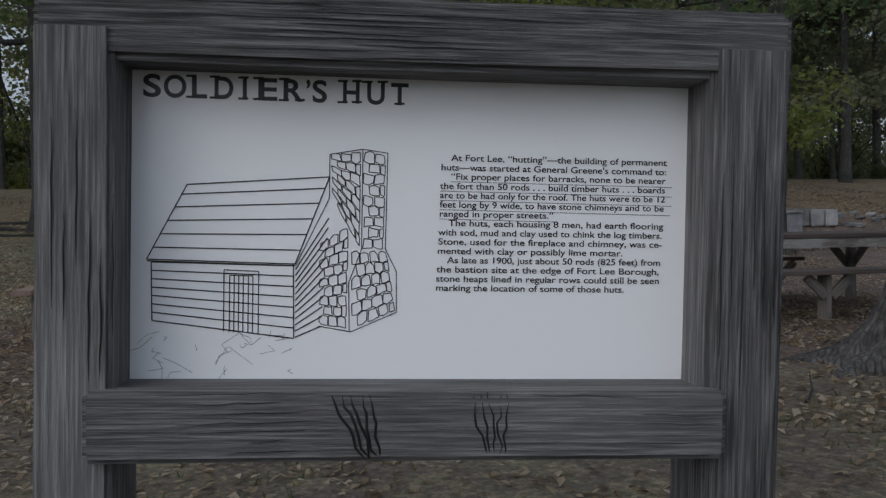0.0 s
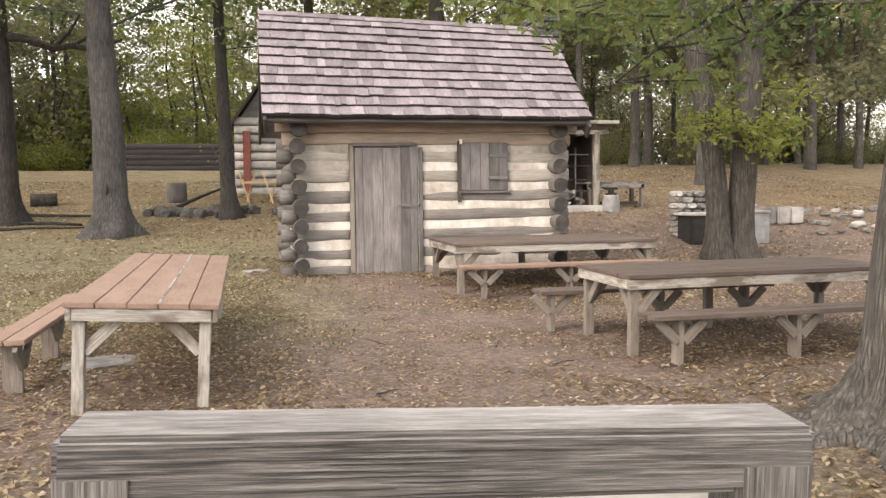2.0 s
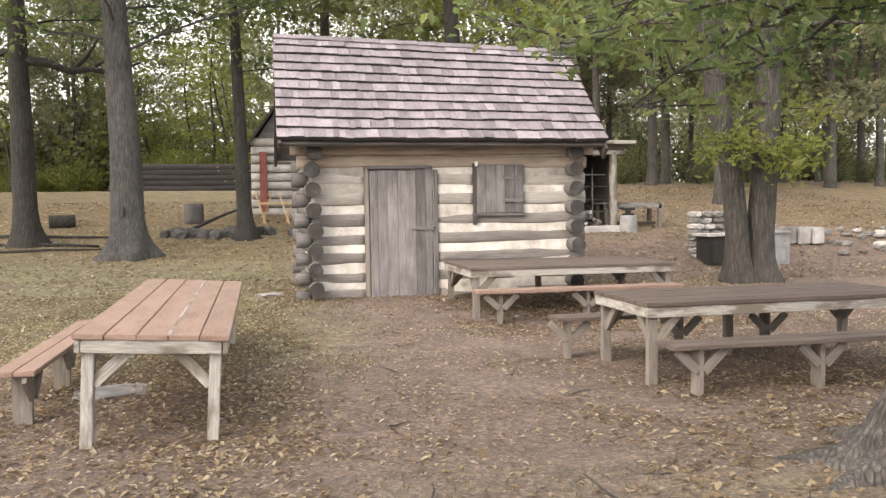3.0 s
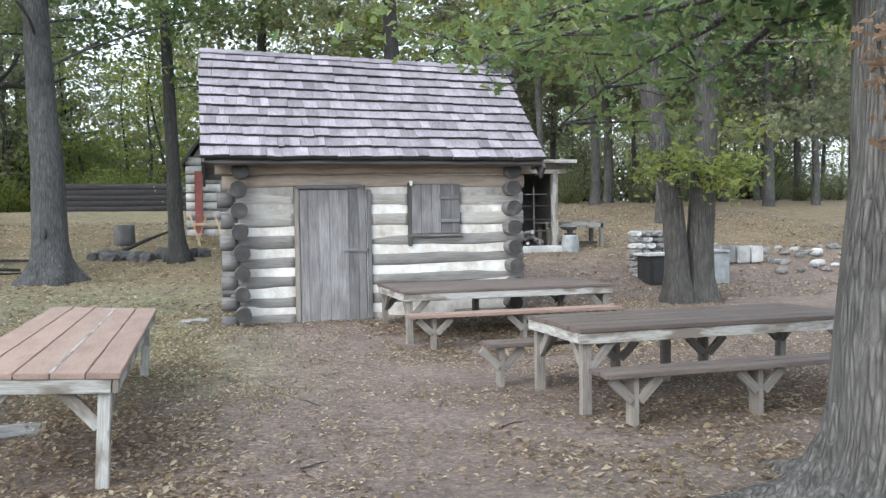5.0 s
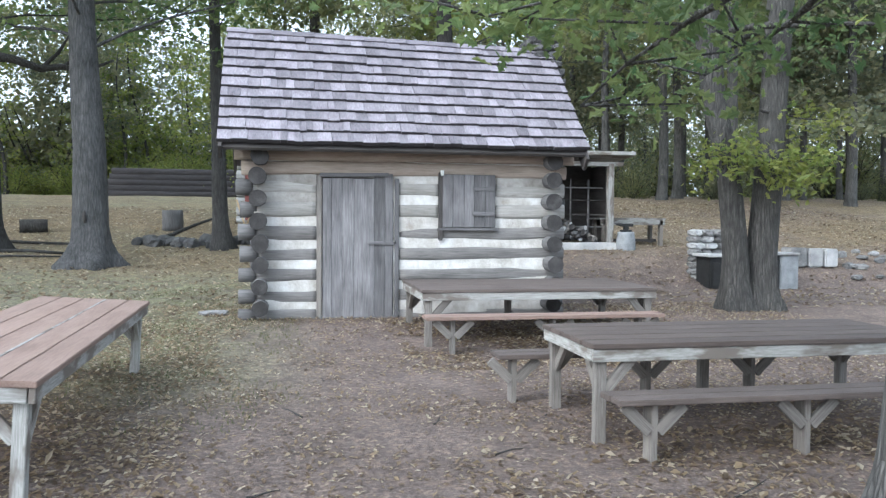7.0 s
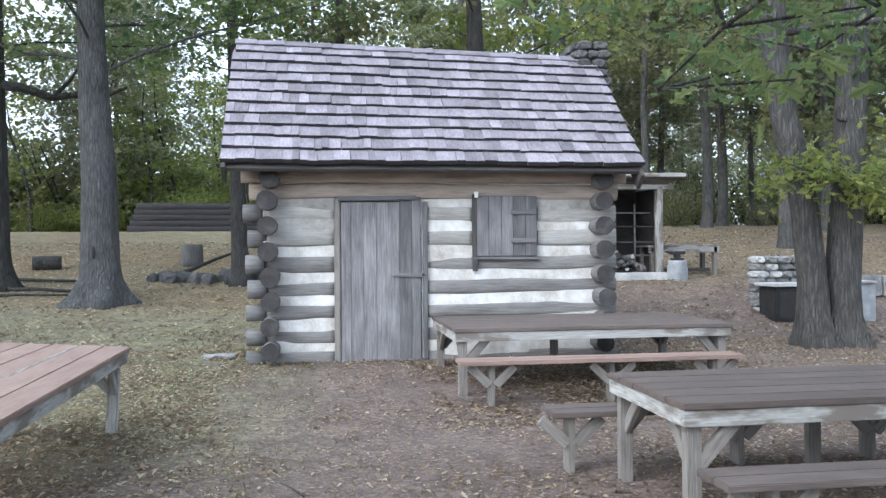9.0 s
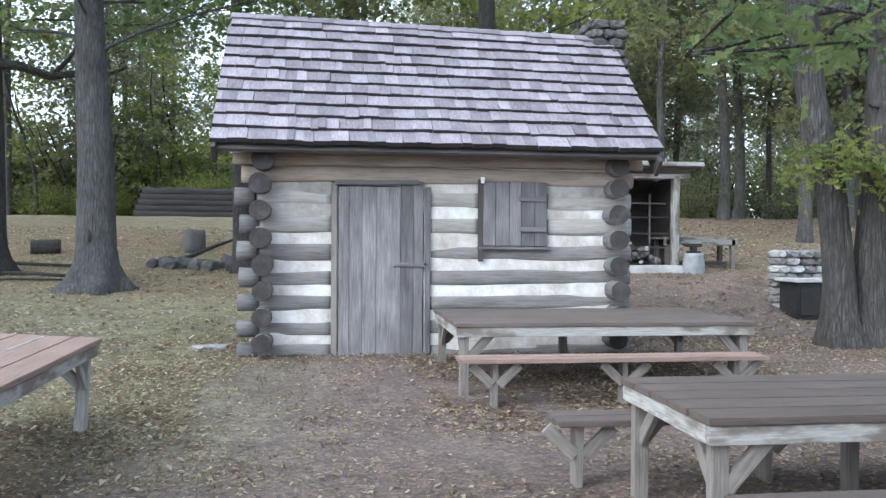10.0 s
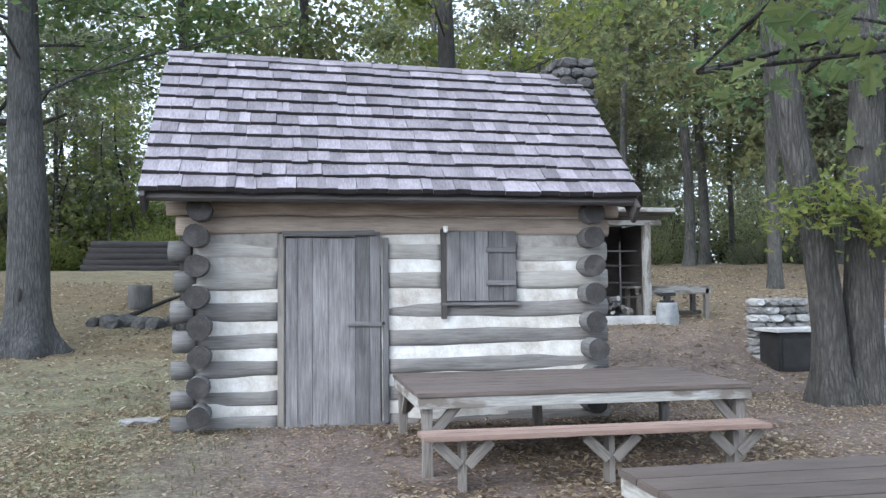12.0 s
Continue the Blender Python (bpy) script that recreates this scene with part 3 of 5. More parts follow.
# stone chimney at the far gable
chimney = part("chimney", box_bm(0.46, 0.66, 4.6, 0.01), DARKSTONE, hut, "dark fieldstone chimney stack", pose(6.20, 16.30, 2.5))
cinv = chimney.matrix_basis.inverted()
z = 0.25
while z < 4.84:
    h = random.uniform(0.10, 0.17)
    for sx, y0 in ((0.27, 15.92), (0.27, 16.58)):
        x = 5.97
        while x < 6.42:
            wd = random.uniform(0.14, 0.26)
            stone(chimney, cinv @ Vector((min(x + wd / 2, 6.40), y0, z + h / 2)), (wd, 0.14, h * 0.96), DARKSTONE)
            x += wd
    y = 15.95
    while y < 16.55:
        wd = random.uniform(0.15, 0.26)
        for xx in (5.98, 6.42):
            stone(chimney, cinv @ Vector((xx, y + wd / 2, z + h / 2)), (0.13, wd, h * 0.96), DARKSTONE)
        y += wd
    z += h


# ---- tables and benches ----
def brace(parent, mat, p0, p1, size=(0.085, 0.04)):
    p0, p1 = Vector(p0), Vector(p1)
    d = p1 - p0
    q = d.to_track_quat("X", "Z").to_matrix().to_4x4()
    return part("brace", box_bm(d.length, size[1], size[0], 0.004, 0.002, 2), mat, parent, m=Matrix.Translation((p0 + p1) / 2) @ q)


def table(loc, rz, length, width, height, top, apron, leg, label, planks=5, legs=3, group="long tables before the hut"):
    """A long plank table; its length runs along its own x, from a corner."""
    t = thing("plank_table", loc, rz, label, "table", group)
    wd = width / planks
    for k in range(planks):
        board("tabletop_plank", (length + random.uniform(-0.01, 0.01), wd - 0.005, 0.04), top, t, (length / 2, wd * (k + 0.5), height - 0.02), (0, 0, 0), 0.006, 0.003, 8)
    for y in (0.035, width - 0.035):
        board("apron", (length - 0.03, 0.04, 0.095), apron, t, (length / 2, y, height - 0.09), (0, 0, 0), 0.004, 0.003, 8, "worn white-painted rail")
    for x in (0.03, length - 0.03):
        board("end_apron", (width - 0.12, 0.04, 0.095), apron, t, (x, width / 2, height - 0.09), (0, 0, 90), 0.004, 0.003, 4)
    for k in range(legs):
        x = 0.10 + (length - 0.20) * k / (legs - 1)
        for y in (0.105, width - 0.105):
            if 0 < k < legs - 1 and y < width / 2:
                continue
            board("leg", (height + 0.03, 0.088, 0.088), leg, t, (x, y, (height - 0.11) / 2), (0, 90, 0), 0.006, 0.003, 4)
            sg = 1 if y < width / 2 else -1
            if k in (0, legs - 1):
                sx = 1 if k == 0 else -1
                brace(t, leg, (x + sx * 0.03, y - sg * 0.02, height - 0.38), (x + sx * 0.28, y - sg * 0.02, height - 0.10))
                brace(t, leg, (x, y + sg * 0.03, height - 0.38), (x, y + sg * 0.30, height - 0.10))
    return t


def bench(loc, rz, length, width, height, top, leg, label, stands, group="plank benches beside the tables"):
    """A plank seat on upright board stands, each with a pair of diagonal struts under the seat."""
    t = thing("plank_bench", loc, rz, label, "bench", group)
    for k in (0, 1):
        board("seat_plank", (length + random.uniform(-0.01, 0.01), width / 2 - 0.004, 0.042), top, t, (length / 2, width * (0.25 + 0.5 * k), height - 0.021), (0, 0, 0), 0.006, 0.004, 8)
    for x in stands:
        board("stand", (height, 0.15, 0.05), leg, t, (x, 0.16, (height - 0.04) / 2 - 0.03), (0, 90, 0), 0.005, 0.004, 4)
        for sx in (-1, 1):
            brace(t, leg, (x + sx * 0.03, width / 2 - 0.08, height - 0.25), (x + sx * 0.23, width / 2 - 0.08, height - 0.06), (0.085, 0.038))
    return t


side_table = table((0.345, 7.45, -0.015), 90, 4.12, 1.10, 0.80, TOPWOOD, PAINTED, PAINTED, "long reddish-brown plank table with worn white rails on leafy ground", 5, 2)
side_table.matrix_world = Matrix.Translation((0.345, 7.45, -0.015)) @ Matrix.Rotation(radians(3.4), 4, "Y") @ Matrix.Rotation(radians(0.9), 4, "X") @ Matrix.Rotation(radians(90), 4, "Z")
# added pale strip stands in for light in the gap between two planks
board("filler_strip", (4.05, 0.022, 0.012), PAINTED, side_table, (2.05, 0.44, 0.797), (0, 0, 0), 0.002, 0.002, 8, "pale bare strip between the planks")
table((3.48, 12.38, 0.12), 0, 3.13, 1.80, 0.745, TOPDARK, PAINTED, LEGWOOD, "wide brown plank table with white-painted rails before the hut wall", 7, 3)
table((4.125, 8.26, 0.0), 0, 3.10, 1.28, 0.795, TOPOLD, PAINTED, LEGWOOD, "long weathered brown plank table with peeling white rails", 5, 3)
bench((-1.12, 8.10, 0.02), 90, 3.2, 0.32, 0.46, TOPWOOD, LEGWOOD, "reddish-brown plank bench beside the long table", (0.25, 1.6, 2.95))
bench((3.45, 11.85, 0.10), 0, 3.02, 0.34, 0.485, TOPWOOD, LEGWOOD, "reddish plank bench in front of the table by the hut", (0.34, 1.60, 2.72))
bench((4.12, 7.72, 0.0), 0, 2.9, 0.36, 0.475, TOPDARK, LEGWOOD, "grey-brown plank bench with diagonal braces on bare earth", (0.31, 1.54, 2.6))
bench((3.75, 9.60, 0.0), 0, 2.9, 0.36, 0.50, TOPDARK, LEGWOOD, "grey-brown plank bench behind the weathered table", (0.16, 1.5, 2.6))

# ---- sign ----
sign = thing("information_sign", (0.850, 2.109, 0.0), -6.27, "weathered grey timber sign frame holding a white printed panel", "sign")
sign.matrix_world = sign.matrix_basis @ pose(0, 0, 1.0, 0, 1.9, 0) @ pose(0, 0, -1.0)
PW, PH, PZ = 0.806, 0.449, 0.751
PFACE = 0.080


def lay(px, py):
    """Place on the panel, across and up, of a point of its printed layout."""
    v, w, q = (px - 253) / 939, (py - 400) / 300, (px - 700) / 500
    return -0.41 + 0.793 * v - 0.034 * v * (1 - v), 0.9795 + -0.2518 * w + 0.0071 * q + -0.0081 * w * q


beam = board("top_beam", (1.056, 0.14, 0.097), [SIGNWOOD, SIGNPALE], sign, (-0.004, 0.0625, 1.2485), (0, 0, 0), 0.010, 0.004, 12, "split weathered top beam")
# upward faces take the paler timber
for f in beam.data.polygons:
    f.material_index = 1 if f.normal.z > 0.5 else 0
for x, w in ((-0.478, 0.104), (0.461, 0.114)):
    board("post", (1.298, w, 0.135), SIGNWOOD, sign, (x, 0.056, 0.599), (90, 90, 0), 0.008, 0.003, 10)
board("bottom_rail", (0.885, 0.045, 0.096), SIGNWOOD, sign, (-0.0155, -0.0125, 0.7065), (0, 0, 0), 0.008, 0.004, 12)
board("back_rail", (0.86, 0.085, 0.05), SIGNWOOD, sign, (0, 0.04, 0.726), (0, 0, 0), 0.004)
rw = random.Random(9)


def check(p0, p1, r=0.0013, bend=0.004):
    """A drying crack along the timber."""
    p0, p1 = Vector(p0), Vector(p1)
    pts = [p0.lerp(p1, f) + Vector((rw.uniform(-bend, bend), 0, rw.uniform(-bend, bend))) for f in np.linspace(0, 1, 7)]
    part("crack", tube(bmesh.new(), pts, [r * q for q in (0.3, 0.8, 1, 1, 1, 0.8, 0.3)], 5), INK, sign, m=Matrix.Identity(4))


for x0 in (-0.10, 0.09):
    for k in range(5):
        check((x0 - 0.028 + 0.013 * k, -0.0353, 0.752), (x0 - 0.004 + 0.006 * k + (0.02 if x0 < 0 else 0), -0.0353, 0.664), 0.0022, 0.004)
for k in range(7):
    z = 0.672 + 0.013 * k
    check((-0.42 + rw.uniform(0, 0.2), -0.0353, z), (-0.15 + rw.uniform(-0.05, 0.02), -0.0353, z + 0.004), 0.0008, 0.0012)
    check((0.16 + rw.uniform(-0.02, 0.05), -0.0353, z), (0.34 + rw.uniform(-0.08, 0.08), -0.0353, z - 0.003), 0.0008, 0.0012)
for k in range(9):
    z = 1.21 + 0.0088 * k
    a = rw.uniform(-0.38, 0.1)
    check((a, -0.0078, z), (a + rw.uniform(0.2, 0.42), -0.0078, z + rw.uniform(-0.003, 0.003)), 0.0008, 0.001)
for sgn in (-1, 1):
    for k in range(6):
        x = sgn * 0.463 + (k - 2.5) * 0.016
        a = rw.uniform(0.7, 0.95)
        check((x, -0.0118, a), (x + rw.uniform(-0.003, 0.003), -0.0118, a + rw.uniform(0.12, 0.3)), 0.0011, 0.0012)
panel = part("panel", box_bm(PW + 0.05, 0.012, PH + 0.04, 0.002), PANELM, sign, "white enamel panel with black print", pose(-0.012, PFACE + 0.0068, PZ + PH / 2))


def strokes(name, lines, width, label=""):
    """Ink lines on the panel as flat strips."""
    bm = bmesh.new()
    for pts in lines:
        for (ax, ay), (bx, by) in zip(pts, pts[1:]):
            a, b = Vector((*lay(ax, ay),)), Vector((*lay(bx, by),))
            d = b - a
            if d.length < 1e-5:
                continue
            n = Vector((-d.y, d.x)).normalized() * width / 2
            vs = [bm.verts.new((q.x, PFACE, q.y)) for q in (a - n, b - n, b + n, a + n)]
            bm.faces.new(vs)
    return tagged(part(name, bm, INK, panel, label, panel.matrix_basis.inverted()), kind="stuff")


def text_part(body, px, py, height, width=None, weight=0.012):
    cu = bpy.data.curves.new("text", "FONT")
    cu.body, cu.size, cu.offset = body, height, weight * height
    ob = new("text", cu)
    bpy.context.view_layer.update()
    me = bpy.data.meshes.new_from_object(ob)
    bpy.data.objects.remove(ob)
    xs = [v.co.x for v in me.vertices]
    k = width / (max(xs) - min(xs)) if width else 1.0
    x, z = lay(px, py)
    me.transform(Matrix.Diagonal((k, 1, 1, 1)))
    me.materials.append(INK)
    return tagged(part("print", me, None, panel, m=panel.matrix_basis.inverted() @ pose(x, PFACE, z, 90)), kind="stuff")


SERIFS = []
for ch, x0, x1, stems in (
    ("S", 253, 283, ()), ("O", 289, 327, ()), ("L", 332, 366, (338,)), ("D", 372, 412, (379,)), ("I", 419, 439, (429,)), ("E", 447, 488, (455,)), ("R", 492, 534, (500, 528)),
    ("\u2019", 538, 545, ()), ("S", 549, 574, ()), ("H", 597, 634, (603, 628)), ("U", 640, 679, (646, 673)), ("T", 684, 723, (703,)),
):
    base = 168 + 0.037 * (x0 - 253)
    wide = 0.006 if ch == "I" else (x1 - x0 - (8 if stems else 0)) / 960 * PW
    text_part(ch, x0 + (4 if stems else 0) + (2 if ch == "I" else 0), base, 0.045, wide, 0.022)
    for x in stems:
        if ch != "T" and not (ch == "R" and x == 528):
            SERIFS.append([(x - 9, base - 38), (x + 9, base - 38)])
        if ch != "U":
            SERIFS.append([(x - 9, base - 1), (x + 9, base - 1)])
strokes("serif", SERIFS, 0.0032)
TEXT = [
    (796, "At Fort Lee, \u201chutting\u201d\u2014the building of permanent", 1192), (778, "huts\u2014was started at General Greene's command to:", 1190),
    (796, "\u201cFix proper places for barracks, none to be nearer", 1190), (777, "the fort than 50 rods . . . build timber huts . . . boards", 1190),
    (777, "are to be had only for the roof. The huts were to be 12", 1190), (777, "feet long by 9 wide, to have stone chimneys and to be", 1188),
    (776, "ranged in proper streets.\u201d", 982), (793, "The huts, each housing 8 men, had earth flooring", 1188),
    (775, "with sod, mud and clay used to chink the log timbers.", 1186), (775, "Stone, used for the fireplace and chimney, was ce-", 1186),
    (774, "mented with clay or possibly lime mortar.", 1112), (792, "As late as 1900, just about 50 rods (825 feet) from", 1184),
    (773, "the bastion site at the edge of Fort Lee Borough,", 1182), (772, "stone heaps lined in regular rows could still be seen", 1182), (772, "marking the location of some of those huts.", 1116),
]
rules = []
for k, (x0, body, x1) in enumerate(TEXT):
    y = 283.5 + 16.5 * k
    text_part(body, x0, y, 0.0135, (x1 - x0) / 960 * PW)
    if 2 <= k <= 6:
        rules.append([(x0, y + 4), (x1, y + 4 + 0.026 * (x1 - x0))])
strokes("underline", rules, 0.0007)


def lerp(a, b, t):
    return (a[0] + (b[0] - a[0]) * t, a[1] + (b[1] - a[1]) * t)


# line drawing of a hut
RA, RB, RC, RD = (332, 325), (582, 312), (523, 467), (262, 458)
lines = [[lerp(RA, RD, t), lerp(RB, RC, t)] for t in (0, 0.13, 0.3, 0.48, 0.66, 0.84, 1)] + [[RA, RD], [RB, RC]]
strokes("drawn_roof", lines, 0.0018)
GA, GB, GC, GD = (270, 463), (520, 470), (522, 600), (272, 568)
lines = [[lerp(GA, GD, t), lerp(GB, GC, t)] for t in np.linspace(0, 1, 8)] + [[GA, GD], [GB, GC], [(262, 461), (523, 470)]]
lines += [[lerp((524, 470), (524, 598), t), lerp((582, 375), (570, 578), t)] for t in np.linspace(0.05, 1, 12)]
strokes("drawn_log_line", lines, 0.0018)
lines = [[(398, 588), (398, 477), (459, 480), (459, 594)], [(408, 589), (408, 487), (449, 488), (449, 592)]] + [[(x, 488), (x, 590)] for x in (416, 424, 432, 441)]
strokes("drawn_door", lines, 0.0014)
lines = [[(582, 272), (582, 350), (524, 470)], [(582, 272), (640, 263), (684, 270), (683, 350), (682, 440), (702, 480), (703, 553), (623, 588), (565, 578)], [(640, 263), (640, 440), (618, 500), (620, 588)]]
rs = random.Random(4)


def cells(a, b, c, d, nx, ny):
    """Irregular stone outlines over a four-sided face."""
    for j in range(ny):
        for i in range(nx):
            def at(u, v):
                return lerp(lerp(a, b, u / nx), lerp(d, c, u / nx), v / ny)
            o = 0.5 * (j % 2)
            corners = [(0.06, 0.08), (0.5, 0.0), (0.95, 0.1), (0.98, 0.9), (0.45, 0.98), (0.04, 0.88)]
            pts = [at(min(i + o + a + rs.uniform(-0.09, 0.09), nx), min(j + b + rs.uniform(-0.13, 0.13), ny)) for a, b in corners]
            lines.append(pts + pts[:1])


cells((584, 272), (636, 268), (636, 438), (588, 350), 3, 8)
cells((642, 266), (680, 272), (678, 440), (642, 440), 2, 9)
cells((622, 445), (684, 445), (700, 550), (624, 584), 4, 6)
cells((566, 430), (616, 400), (614, 582), (566, 574), 3, 9)
strokes("drawn_chimney", lines, 0.0013)
lines = []
for k in range(26):
    p = (rs.uniform(250, 520), rs.uniform(585, 660))
    for _ in range(2):
        q = (p[0] + rs.uniform(-32, 32), p[1] + rs.uniform(-12, 22))
        lines.append([p, lerp(p, q, 0.5), q])
        p = q
strokes("enamel_crack", lines, 0.0005)


# ---- trees ----
def limb_points(p0, d, length, n=5, droop=0.0, kink=0.15):
    pts, p, d = [Vector(p0)], Vector(p0), Vector(d).normalized()
    for k in range(n):
        d = (d + kink * Vector((random.gauss(0, 1), random.gauss(0, 1), random.gauss(0, 0.7) - droop))).normalized()
        p = p + d * (length / n)
        pts.append(p.copy())
    return pts


def make_tree(name, loc, height, r, bark, leaf, label, lean=(0, 0), limbs=9, first=0.35, reach=3.2, clumps=3, per=60, size=0.16, flare=0.5, sides=14, rz=0.0, category="tree", group="", lobed=False, rise=0.5, twist=0.0):
    t = thing(name, loc, rz, label, category, group)
    zs = [-0.15, 0.02, 0.15, 0.32, 0.55, 0.9, 1.5] + [1.5 + (height - 1.5) * (k / 8) ** 1.1 for k in range(1, 9)]
    n = len(zs) - 1
    pts = [Vector((lean[0] * height * (max(z, 0) / height) ** 1.2 + twist * math.sin(z * 0.8), lean[1] * height * (max(z, 0) / height) ** 1.2, z)) for z in zs]
    rad = [r * (1.0 + (0.6 if flare > 0.2 else 0.3) * max(0, 1 - max(p.z, 0) / 0.9) ** 2) * (1 - 0.72 * (max(p.z, 0) / height)) for p in pts]
    bm = tube(bmesh.new(), pts, rad, sides, flare)
    lv = Leaves()
    for k in range(limbs):
        f = first + (0.97 - first) * (k + random.random()) / limbs
        z = f * height
        j = max(i for i in range(n) if pts[i].z <= z)
        s = (z - pts[j].z) / (pts[j + 1].z - pts[j].z)
        p0 = pts[j].lerp(pts[j + 1], s)
        a = k * 2.4 + random.uniform(-0.5, 0.5)
        ln = reach * random.uniform(0.7, 1.15) * (1.15 - 0.6 * (f - first))
        lp = limb_points(p0, (math.cos(a), math.sin(a), rise * random.uniform(0.3, 1.2)), ln)
        rr = 0.13 * rad[j]
        tube(bm, lp, [rr * (1 - 0.16 * q) for q in range(6)], 6)
        for c in range(clumps):
            e = lp[2 + c % 4] + Vector((random.gauss(0, 0.5), random.gauss(0, 0.5), random.gauss(0.1, 0.35)))
            tw = [lp[1 + c % 4], (lp[1 + c % 4] + e) / 2 + Vector((0, 0, 0.1)), e]
            tube(bm, tw, [rr * 0.3, rr * 0.22, rr * 0.1], 4)
            lv.clump(e, 0.26 * reach * random.uniform(0.6, 1.3), per, size, lobed, 0.42)
    part("trunk", bm, bark, t)
    if lv.v:
        lv.under("crown", leaf, t)
    return t


def gz(x, y):
    return ground_z(x, y)


random.seed(5)
make_tree("oak_tree", (-2.5, 22.2, gz(-2.5, 22.2)), 13, 0.41, BARK, LEAFGREEN, "tall grey-barked oak with a dark knot hole", (-0.02, 0), 20, 0.35, 4.4, 6, 46, 0.17, 0.6, 20, twist=0.04, rise=0.3)
make_tree("oak_tree", (-5.25, 24.2, gz(-5.2, 24.2)), 14, 0.31, BARKD, LEAFGREEN, "straight dark-trunked oak on leafy ground", (-0.01, 0), 16, 0.36, 4.2, 6, 46, 0.17, 0.4, rise=0.3)
make_tree("oak_tree", (0.20, 24.5, gz(0.2, 24.5)), 12, 0.21, BARKD, LEAFGREEN, "slim dark oak beside a row of rocks", (-0.03, 0.02), 14, 0.36, 3.4, 6, 54, 0.17, 0.5, rise=0.2)
bm = bmesh.new()
bmesh.ops.create_uvsphere(bm, u_segments=10, v_segments=8, radius=1.0)
knot = part("knot_hole", bm, DARKWOOD, [o for o in scene.objects if o.name == "oak_tree"][0], "dark knot hole", pose(-0.03, -0.40, 1.12) @ Matrix.Diagonal((0.045, 0.05, 0.14, 1)))

second_oak = [o for o in scene.objects if o.name == "oak_tree.001"][0]
bm = tube(bmesh.new(), [(0, 0, 4.7), (0.6, -0.1, 4.62), (1.2, 0.1, 4.45), (1.7, 0, 4.5), (2.2, 0.1, 4.42), (2.9, 0, 4.7)], [0.13, 0.10, 0.09, 0.075, 0.055, 0.03], 8, 0, 0.2)
tube(bm, [(1.2, 0.1, 4.45), (1.6, 0.1, 4.85), (1.9, 0, 5.3)], [0.06, 0.045, 0.02], 6)
tube(bm, [(1.7, 0, 4.5), (2.3, 0.2, 4.95), (2.6, 0.2, 5.4)], [0.05, 0.035, 0.015], 6)
tube(bm, [(0, 0, 4.9), (-0.8, 0, 4.8), (-1.6, 0.1, 5.1)], [0.1, 0.08, 0.04], 7)
part("low_limb", bm, BARKD, second_oak, "bare dark crooked low limb")

# twin-stemmed tree
twin = thing("twin_oak_tree", (9.45, 14.95, gz(9.45, 14.95)), 0, "twin-stemmed oak with ridged bark and low yellow-green sprays", "tree")
bm = bmesh.new()
tube(bm, [(-0.22, 0, -0.15), (-0.22, 0, 0.05), (-0.24, 0, 0.2), (-0.24, 0, 0.45), (-0.25, 0, 0.9), (-0.30, 0, 1.5), (-0.42, 0, 2.4), (-0.62, 0.1, 3.4), (-0.72, 0.2, 4.6), (-0.8, 0.3, 7), (-0.7, 0.4, 11)], [0.37, 0.32, 0.275, 0.235, 0.21, 0.20, 0.195, 0.19, 0.21, 0.17, 0.06], 18, 0.5)
tube(bm, [(0.26, 0.05, -0.15), (0.26, 0.05, 0.05), (0.25, 0.05, 0.2), (0.25, 0.05, 0.45), (0.25, 0.05, 0.9), (0.30, 0.05, 1.5), (0.36, 0.05, 2.4), (0.46, 0.1, 3.6), (0.6, 0.2, 5), (0.8, 0.3, 7.5), (1.0, 0.3, 11.5)], [0.42, 0.37, 0.32, 0.28, 0.25, 0.24, 0.23, 0.22, 0.23, 0.17, 0.06], 18, 0.5)
lv, ly = Leaves(), Leaves()
random.seed(11)
for k in range(11):
    z = random.uniform(4.3, 9.5)
    a = random.uniform(0, 6.28)
    lp = limb_points((0.2 * random.choice((-3, 2)), 0.1, z), (math.cos(a), math.sin(a), random.uniform(-0.1, 0.5)), random.uniform(2.0, 4.2))
    tube(bm, lp, [0.07, 0.06, 0.05, 0.04, 0.03, 0.015], 6)
    for c in range(6):
        lv.clump(lp[2 + c % 4] + Vector((random.gauss(0, 0.5), random.gauss(0, 0.5), random.gauss(0, 0.4))), 0.85, 52, 0.13, True, 0.45)
for a, ln, z in ((3.4, 1.2, 2.45), (4.2, 1.0, 2.55), (5.3, 1.0, 2.45), (5.9, 1.1, 2.5), (4.7, 0.8, 2.3), (2.9, 0.9, 2.6), (0.3, 1.5, 3.3)):
    lp = limb_points((0.1, -0.1, z), (math.cos(a), math.sin(a), 0.05), ln, 5, 0.25)
    tube(bm, lp, [0.025, 0.02, 0.018, 0.014, 0.01, 0.005], 5)
    for c in range(4):
        ly.clump(lp[2 + c % 4] + Vector((0, 0, random.gauss(0, 0.12))), 0.42, 34, 0.13, True, 0.75)
part("trunk", bm, BARKT, twin)
lv.under("crown", LEAFGREEN, twin)
ly.under("low_spray", LEAFYEL, twin, "yellow-green low leaves")

# nearest tree, with spreading roots and overhanging limbs
near = thing("ridged_oak_tree", (5.0, 5.43, 0.0), 0, "large oak with ridged grey bark and spreading roots", "tree")
bm = bmesh.new()
